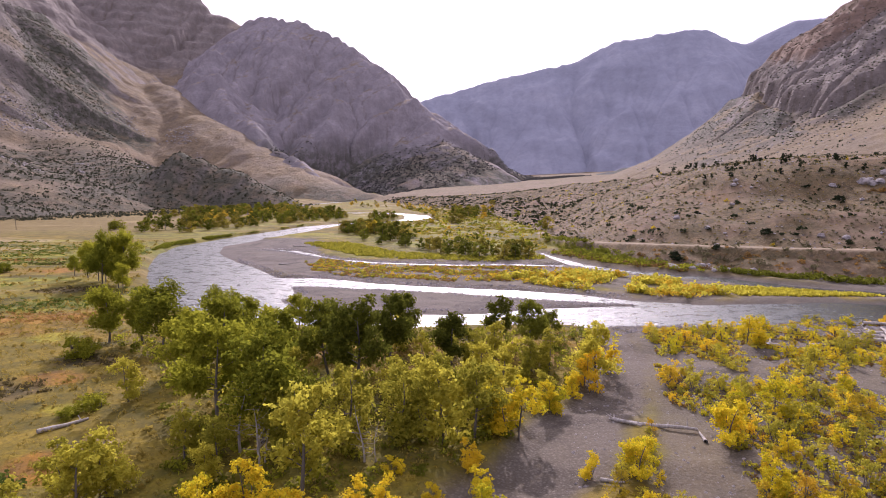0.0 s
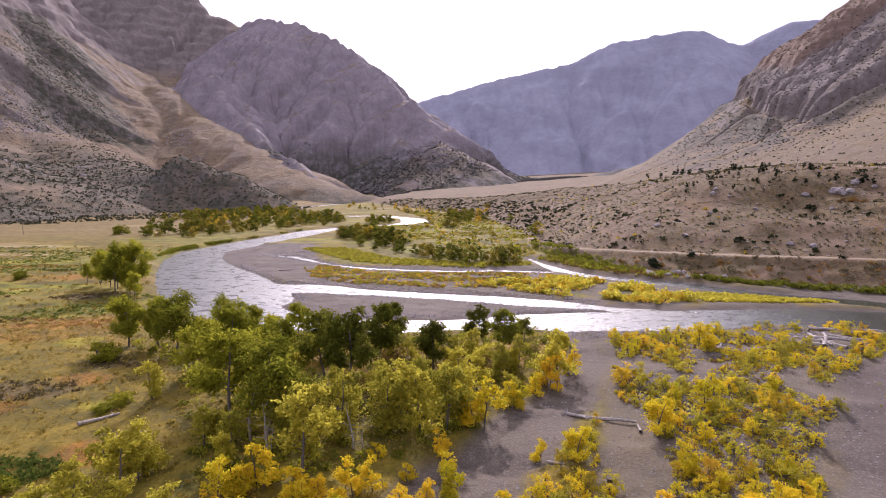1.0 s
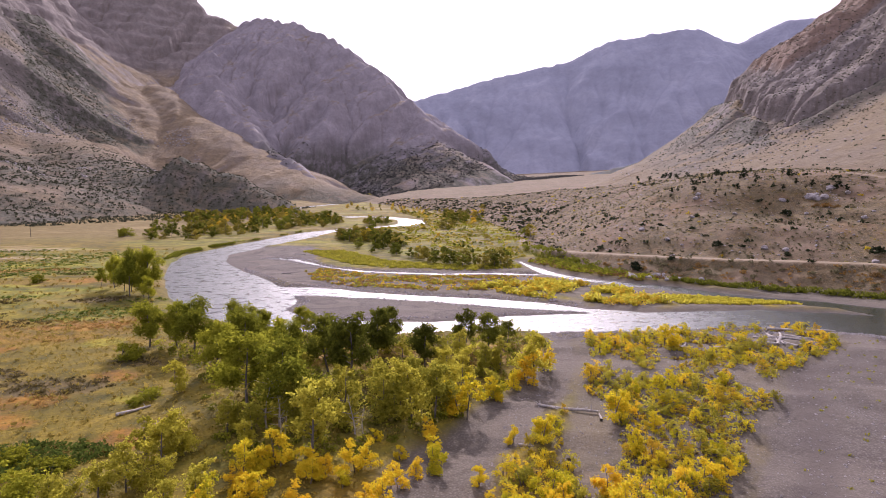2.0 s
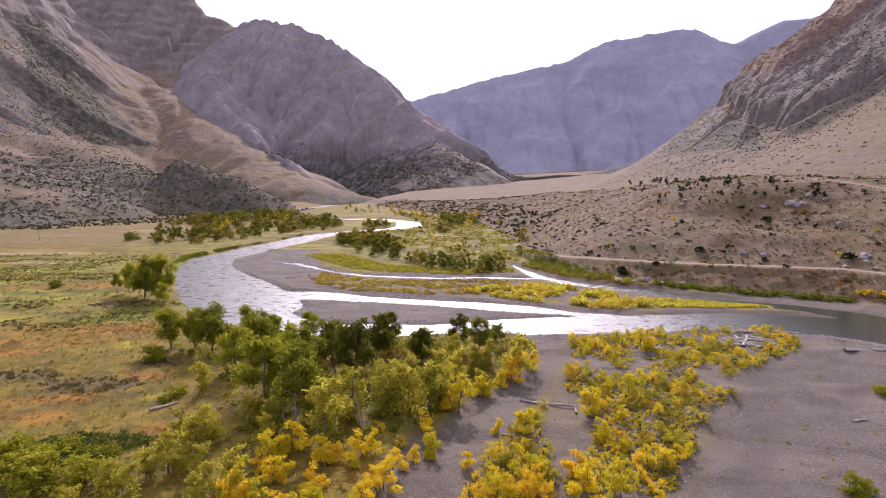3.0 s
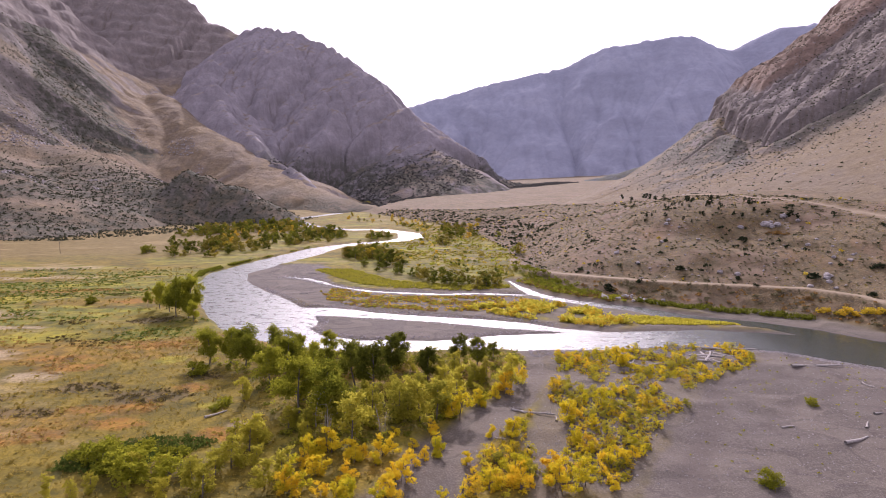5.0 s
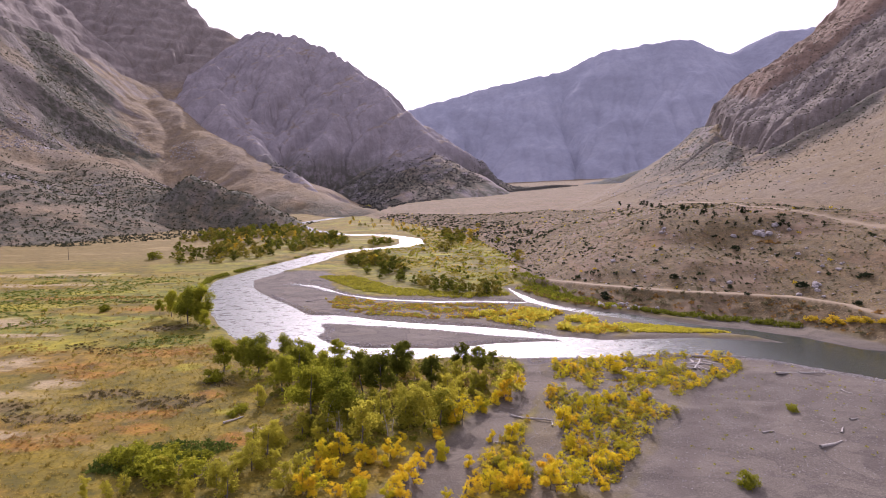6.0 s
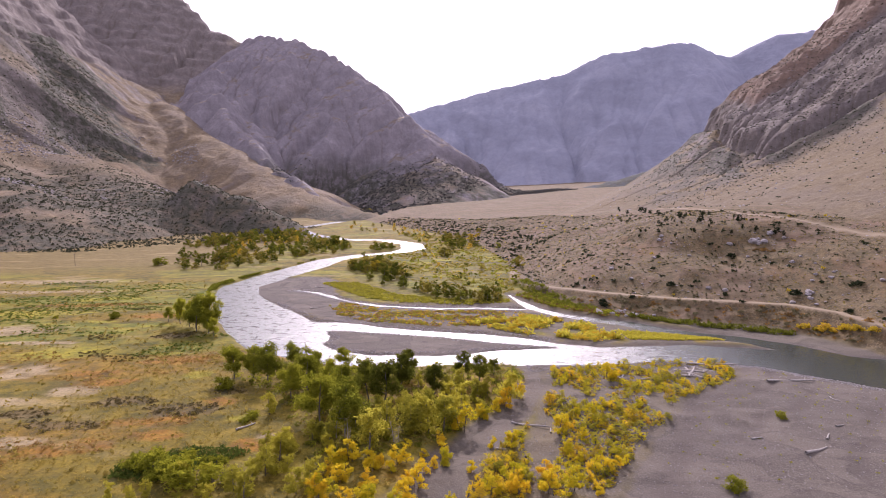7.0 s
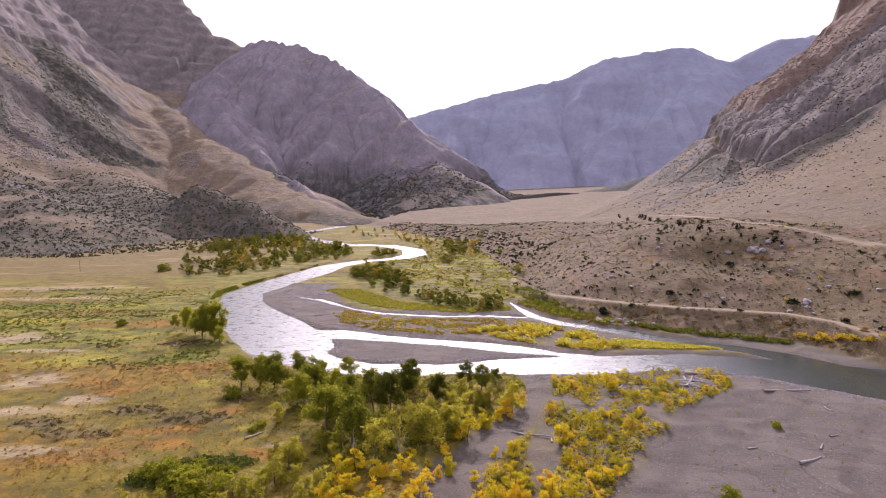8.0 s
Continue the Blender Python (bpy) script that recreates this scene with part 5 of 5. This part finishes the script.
# dry slopes
off_road = lambda x, y: np.minimum(along(x, y, ROAD)[0], along(x, y, UPROAD)[0]) > 2.6
HILL = [(240, 40), (186, 150), (160, 190), (112, 222), (76, 275), (80, 420), (60, 660), (-60, 950), (-20, 1000), (150, 700), (190, 420), (255, 300), (300, 120)]
field("sagebrush", "grey-green sagebrush dotted over the dry hill", spots(HILL, 9500, 20, off_road), 0.7, 5, LEAF_SAGE, 0.9, 0.6, 20, "sagebrush")
field("grass", "bleached grass tufts on the dry hill", spots(HILL, 6000, 38, off_road), 0.5, 4, GRASS_BLADE, 0.9, 0.6, 38, "grass")
field("sagebrush", "dark low juniper bushes on the dry hill", spots(HILL, 480, 21, off_road), 1.5, 14, LEAF_JUNIPER, 0.9, 0.5, 21, "shrubs")
field("shrubs", "rust and yellow shrubs on the dry hill", spots(HILL, 90, 22, off_road), 1.2, 14, LEAF_GOLD, 0.9, 0.5, 22, "shrubs")
BANK = [(205, 90), (184, 150), (172, 180), (150, 194), (112, 220), (96, 238), (88, 226), (104, 206), (140, 184), (164, 166), (176, 140), (194, 90)]
field("shrubs", "brown and rust shrubs on the cut bank", spots(BANK, 160, 25, off_road), 0.9, 14, LEAF_RUST, 0.9, 0.45, 25, "shrubs")
field("shrubs", "dark bushes on the cut bank", spots(BANK, 130, 26, off_road), 1.2, 16, LEAF_SAGE, 0.9, 0.42, 26, "shrubs")
SCARP = [(90, 430), (80, 540), (54, 690), (2, 840), (-60, 960), (-40, 1000), (60, 820), (110, 640), (130, 450)]
field("brush", "dark brush along the terrace edge", spots(SCARP, 480, 23), 1.7, 9, LEAF_JUNIPER, 0.9, 0.6, 23, "shrubs")


def on_east(x, y):
    return np.maximum(EAST.at(x, y), ground_at(x, y))


def on_west(x, y):
    return np.maximum(WEST.at(x, y), ground_at(x, y))


def on_crag(x, y):
    return np.maximum(CRAG.at(x, y), ground_at(x, y))


def chance(fn, seed):
    r = np.random.RandomState(seed)
    return lambda x, y: r.rand(len(x)) < fn(x, y)


field("sagebrush", "dark bushes on the slope below the crags", spots([(260, 200), (255, 700), (420, 830), (600, 800), (600, 250), (420, 120)], 6500, 30, chance(lambda x, y: 0.10 + 0.9 * smooth(-120, 10, outcrop(x, y)), 31)), 1.0, 6, LEAF_JUNIPER, 0.9, 0.6, 30, "sagebrush", on_east)
field("junipers", "dark junipers over the lower mountainside", spots([(-1000, 520), (-1050, 1640), (-880, 1640), (-680, 1360), (-480, 1200), (-150, 900), (-190, 700), (-330, 520)], 13000, 32, chance(lambda x, y: west_wood(x, y, WEST.at(x, y)) ** 1.2 + 0.012, 33)), 1.7, 5, LEAF_WOODS, 1.3, 0.7, 32, "trees", on_west)
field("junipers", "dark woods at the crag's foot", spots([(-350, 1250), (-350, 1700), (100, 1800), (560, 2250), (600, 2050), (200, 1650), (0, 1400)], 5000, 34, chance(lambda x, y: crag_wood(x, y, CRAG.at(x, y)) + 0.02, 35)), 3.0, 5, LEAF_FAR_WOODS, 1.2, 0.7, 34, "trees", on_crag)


# ---- driftwood, boulders, pole ----
def driftwood(length, radius, seed, roots):
    """A stranded log lying along x, with broken branches and, where torn out, its roots."""
    r = np.random.RandomState(seed)
    log = new("driftwood_log")
    ts = np.linspace(0, 1, 8)
    axis = np.stack([ts * length - length / 2, 0.02 * length * np.sin(ts * 5 + r.rand() * 6), 0.02 * length * np.sin(ts * 4 + r.rand() * 6)], 1)
    part("trunk", raw_mesh("trunk", *tube(axis, radius * (1 - 0.55 * ts) * (0.9 + 0.2 * r.rand(8)), 8), DRIFT, None, True), log)
    for k in range(3):
        a = axis[2 + k * 2]
        d = r.normal(size=3) * np.array([0.4, 1, 1])
        d *= (0.07 + 0.08 * r.rand()) * length / np.linalg.norm(d)
        part("branch", raw_mesh("branch", *tube(np.stack([a, a + d * 0.5, a + d]), [radius * 0.35, radius * 0.22, radius * 0.08], 5), DRIFT, None, True), log)
    for k in range(7 if roots else 0):
        an = k * 0.9 + r.rand() * 0.5
        d = np.array([-0.5 * r.rand() - 0.1, math.cos(an), math.sin(an)]) * radius * (2.2 + 1.8 * r.rand())
        part("root", raw_mesh("root", *tube(np.stack([axis[0], axis[0] + d * 0.5, axis[0] + d]), [radius * 0.6, radius * 0.3, radius * 0.08], 5), DRIFT, None, True), log)
    return log


LOGS = [(91.7, 50.8, 99.4, 54.3), (123.1, 86.5, 123.6, 82.8), (102, 58.3, 104.6, 61), (113, 101.2, 122, 102.4), (121, 102, 130.4, 103), (94, 118, 92, 107), (90.5, 107, 97, 117), (88.5, 108.5, 97.5, 107.5), (106, 120.8, 115.5, 122.4),
        (26.4, 73, 28.6, 69.5), (27.7, 71.4, 35.5, 69.2), (35.1, 66.2, 35.6, 68.8), (67.4, 107.7, 70.4, 112), (57.5, 123, 57.3, 118.5), (70, 108, 66, 111), (-45.4, 71.8, -41.6, 76.2), (12, 127.5, 18, 126.8), (-62, 300, -56, 301),
        (-54, 233, -50, 234), (84, 60, 87, 60.4), (110, 66, 113, 67), (96, 121, 104, 118), (20, 58, 22, 56.5), (74, 106, 79, 108), (91, 109, 99, 112), (90, 113, 98, 110), (94.5, 106, 89, 115), (97, 115.5, 103, 111), (99, 119.5, 109, 121)]
for k, (x0, y0, x1, y1) in enumerate(LOGS):
    length, rad = math.hypot(x1 - x0, y1 - y0), 0.2 + 0.024 * math.hypot(x1 - x0, y1 - y0)
    za, zb = ground_at([x0, x1], [y0, y1])
    ob = driftwood(length, rad, 300 + k, k % 4 == 1)
    ob.matrix_basis = pose((x0 + x1) / 2, (y0 + y1) / 2, (za + zb) / 2 + 0.6 * rad, 0, -math.degrees(math.atan2(zb - za, length)), math.degrees(math.atan2(y1 - y0, x1 - x0)))
    tagged(ob, "bleached driftwood log stranded on gravel" + (" with torn roots" if k % 4 == 1 else ""), "driftwood", "driftwood logs")


def stone_mesh(name, seed, mat, detail=2):
    bm = bmesh.new()
    bmesh.ops.create_icosphere(bm, subdivisions=detail, radius=1.0)
    for v in bm.verts:
        n = noise.noise(v.co * 1.3 + Vector((seed * 7.1, 0, 0))) + 0.4 * noise.noise(v.co * 3.1 + Vector((0, seed * 3.3, 0)))
        v.co *= 1 + 0.42 * n
        v.co.z *= 0.72
    me = bpy.data.meshes.new(name)
    bm.to_mesh(me)
    bm.free()
    me.materials.append(mat)
    return me


boulder_mat, nt_b, bs_b = material("pale_boulder")
nt_b.links.new(ramp(nt_b, place_noise(nt_b, 0.8, 6, 0.7), [(0.3, (0.17, 0.15, 0.145)), (0.7, (0.42, 0.385, 0.37))]), bs_b.inputs["Base Color"])
bs_b.inputs["Roughness"].default_value = 0.9
stones = [stone_mesh("boulder", k, boulder_mat) for k in range(5)]
r_b = np.random.RandomState(77)
BOULDERS = scatter([(110, 226), (186, 175), (215, 200), (205, 270), (160, 290), (110, 260)], 46, r_b, lambda x, y: land(x, y)[1]["road"] < 0.1, 3)
BANK_ROCKS = scatter([(88, 207), (104, 196), (116, 190), (120, 198), (104, 212), (94, 216)], 16, r_b, dry_land, 2.2)
LEDGE_ROCKS = [(198.3, 257), (200.2, 254.5), (203.3, 254), (201.5, 258), (215.4, 254.5), (152.1, 216), (157.6, 210.5), (187, 190), (188.5, 192), (217, 182.5), (185.5, 258.5), (212, 262)]
for k, (x, y) in enumerate([*LEDGE_ROCKS, *BOULDERS, *BANK_ROCKS]):
    on_bank = k >= len(BOULDERS) + len(LEDGE_ROCKS)
    size = (0.5 + 1.1 * r_b.rand() ** 2) * (1.7 if on_bank else 1.0) + (0.9 if k < len(LEDGE_ROCKS) else 0)
    ob = new("boulder", stones[k % 5])
    ob.matrix_basis = pose(x, y, float(ground_at(x, y)[0]) + 0.15 * size, 0, 0, r_b.rand() * 360)
    ob.scale = (size, size * (0.7 + 0.5 * r_b.rand()), size)
    tagged(ob, "grey rock at the foot of the cut bank" if on_bank else "pale boulder on the dry hillside", "boulder", "bank rocks" if on_bank else "hillside boulders")

# cobbles: low faceted stones, joined
def cobbles(name, label, pts, size, seed, on=None):
    r = np.random.RandomState(seed)
    n = len(pts)
    z = (on or ground_at)(pts[:, 0], pts[:, 1])
    unit = np.array([(1, 0, 0), (0, 1, 0), (-1, 0, 0), (0, -1, 0), (0, 0, 0.7), (0, 0, -0.5)], float)
    s = size * (0.5 + 1.2 * r.rand(n) ** 2)
    shape = unit[None] * (0.7 + 0.6 * r.rand(n, 6, 1)) * s[:, None, None]
    an = r.rand(n) * 6.283
    c, sn = np.cos(an)[:, None], np.sin(an)[:, None]
    co = np.stack([shape[:, :, 0] * c - shape[:, :, 1] * sn, shape[:, :, 0] * sn + shape[:, :, 1] * c, shape[:, :, 2]], 2) + np.column_stack([pts, z])[:, None, :]
    tri = np.array([(0, 1, 4), (1, 2, 4), (2, 3, 4), (3, 0, 4), (1, 0, 5), (2, 1, 5), (3, 2, 5), (0, 3, 5)])
    faces = (tri[None] + (np.arange(n) * 6)[:, None, None]).reshape(-1, 3)
    return tagged(new(name, raw_mesh(name, co.reshape(-1, 3), faces, boulder_mat)), label, "stones", kind="stuff")


gravelly = lambda x, y: (land(x, y)[1]["gravel"] > 0.5) & (land(x, y)[1]["water"] > 0.2)
cobbles("cobbles", "grey river cobbles along the shore", spots([(40, 132), (60, 124), (120, 128), (150, 108), (170, 70), (118, 118), (60, 116), (40, 118)], 3500, 60, gravelly), 0.28, 60)
cobbles("cobbles", "grey river cobbles on the bars", spots([(10, 36), (120, 36), (150, 100), (110, 125), (40, 128), (20, 70)], 4000, 61, gravelly), 0.16, 61)
cobbles("cobbles", "pale cobbles at the river's edge", spots([(-100, 350), (-50, 350), (0, 240), (60, 230), (60, 150), (-40, 140), (-70, 230)], 2500, 62, lambda x, y: gravelly(x, y) & (water_edge(x, y) < 4)), 0.35, 62)
cobbles("stones", "loose stones over the dry hill", spots(HILL, 2200, 64, lambda x, y: (land(x, y)[1]["road"] < 0.2) & (fbm(x, y, 14, 3, 97) > 0.46)), 0.45, 64)
cobbles("stones", "scree and rocks on the slope below the crags", spots([(255, 200), (235, 700), (330, 860), (600, 800), (600, 250), (420, 120)], 2200, 65, chance(lambda x, y: 0.1 + 0.9 * smooth(-110, 10, outcrop(x, y)) * (fbm(x, y, 30, 3, 98) > 0.45), 66)), 1.0, 65, on_east)
cobbles("stones", "talus blocks on the brown mountainside", spots([(-900, 800), (-700, 1500), (-560, 1500), (-330, 1050), (-480, 800)], 2600, 67, chance(lambda x, y: smooth(0.45, 0.6, fbm(x, y, 90, 3, 99)), 68)), 2.2, 67, on_west)
field("weeds", "sparse green tufts on the gravel", spots([(50, 40), (120, 40), (150, 95), (115, 120), (80, 80)], 160, 63, gravelly), 0.35, 7, LEAF_OLIVE, 0.8, 0.6, 63, "weeds")

bare = Grove("dead_cottonwood_tree", "bare grey cottonwood with forked limbs", "tree", "bare trees",
             [tree_meshes("dead_cottonwood", 10, 6.5, 260 + k, 260, LEAF_OLIVE, DRIFT, 15, 0.25, 0.22, 2) for k in range(2)], 10, 9)
for x, y, h in [(-17, 65.5, 11), (-15.5, 62, 8), (-12, 70, 8), (-4, 62, 7)]:
    bare.put(x, y, h)

pole_mat = bark_material("weathered_pole", (0.10, 0.08, 0.06), (0.20, 0.16, 0.13))
pole = tagged(new("utility_pole"), "weathered wooden utility pole in the field", "pole")
pole.matrix_basis = pose(-276, 417, float(ground_at(-276, 417)[0]) - 0.2)
part("post", raw_mesh("post", *tube([(0, 0, 0), (0, 0, 5), (0.05, 0, 10)], [0.2, 0.17, 0.13], 8), pole_mat), pole)
part("crossarm", raw_mesh("crossarm", *tube([(-1.2, 0.1, 9.2), (0, 0.1, 9.2), (1.2, 0.1, 9.2)], [0.08, 0.08, 0.08], 6), pole_mat), pole)
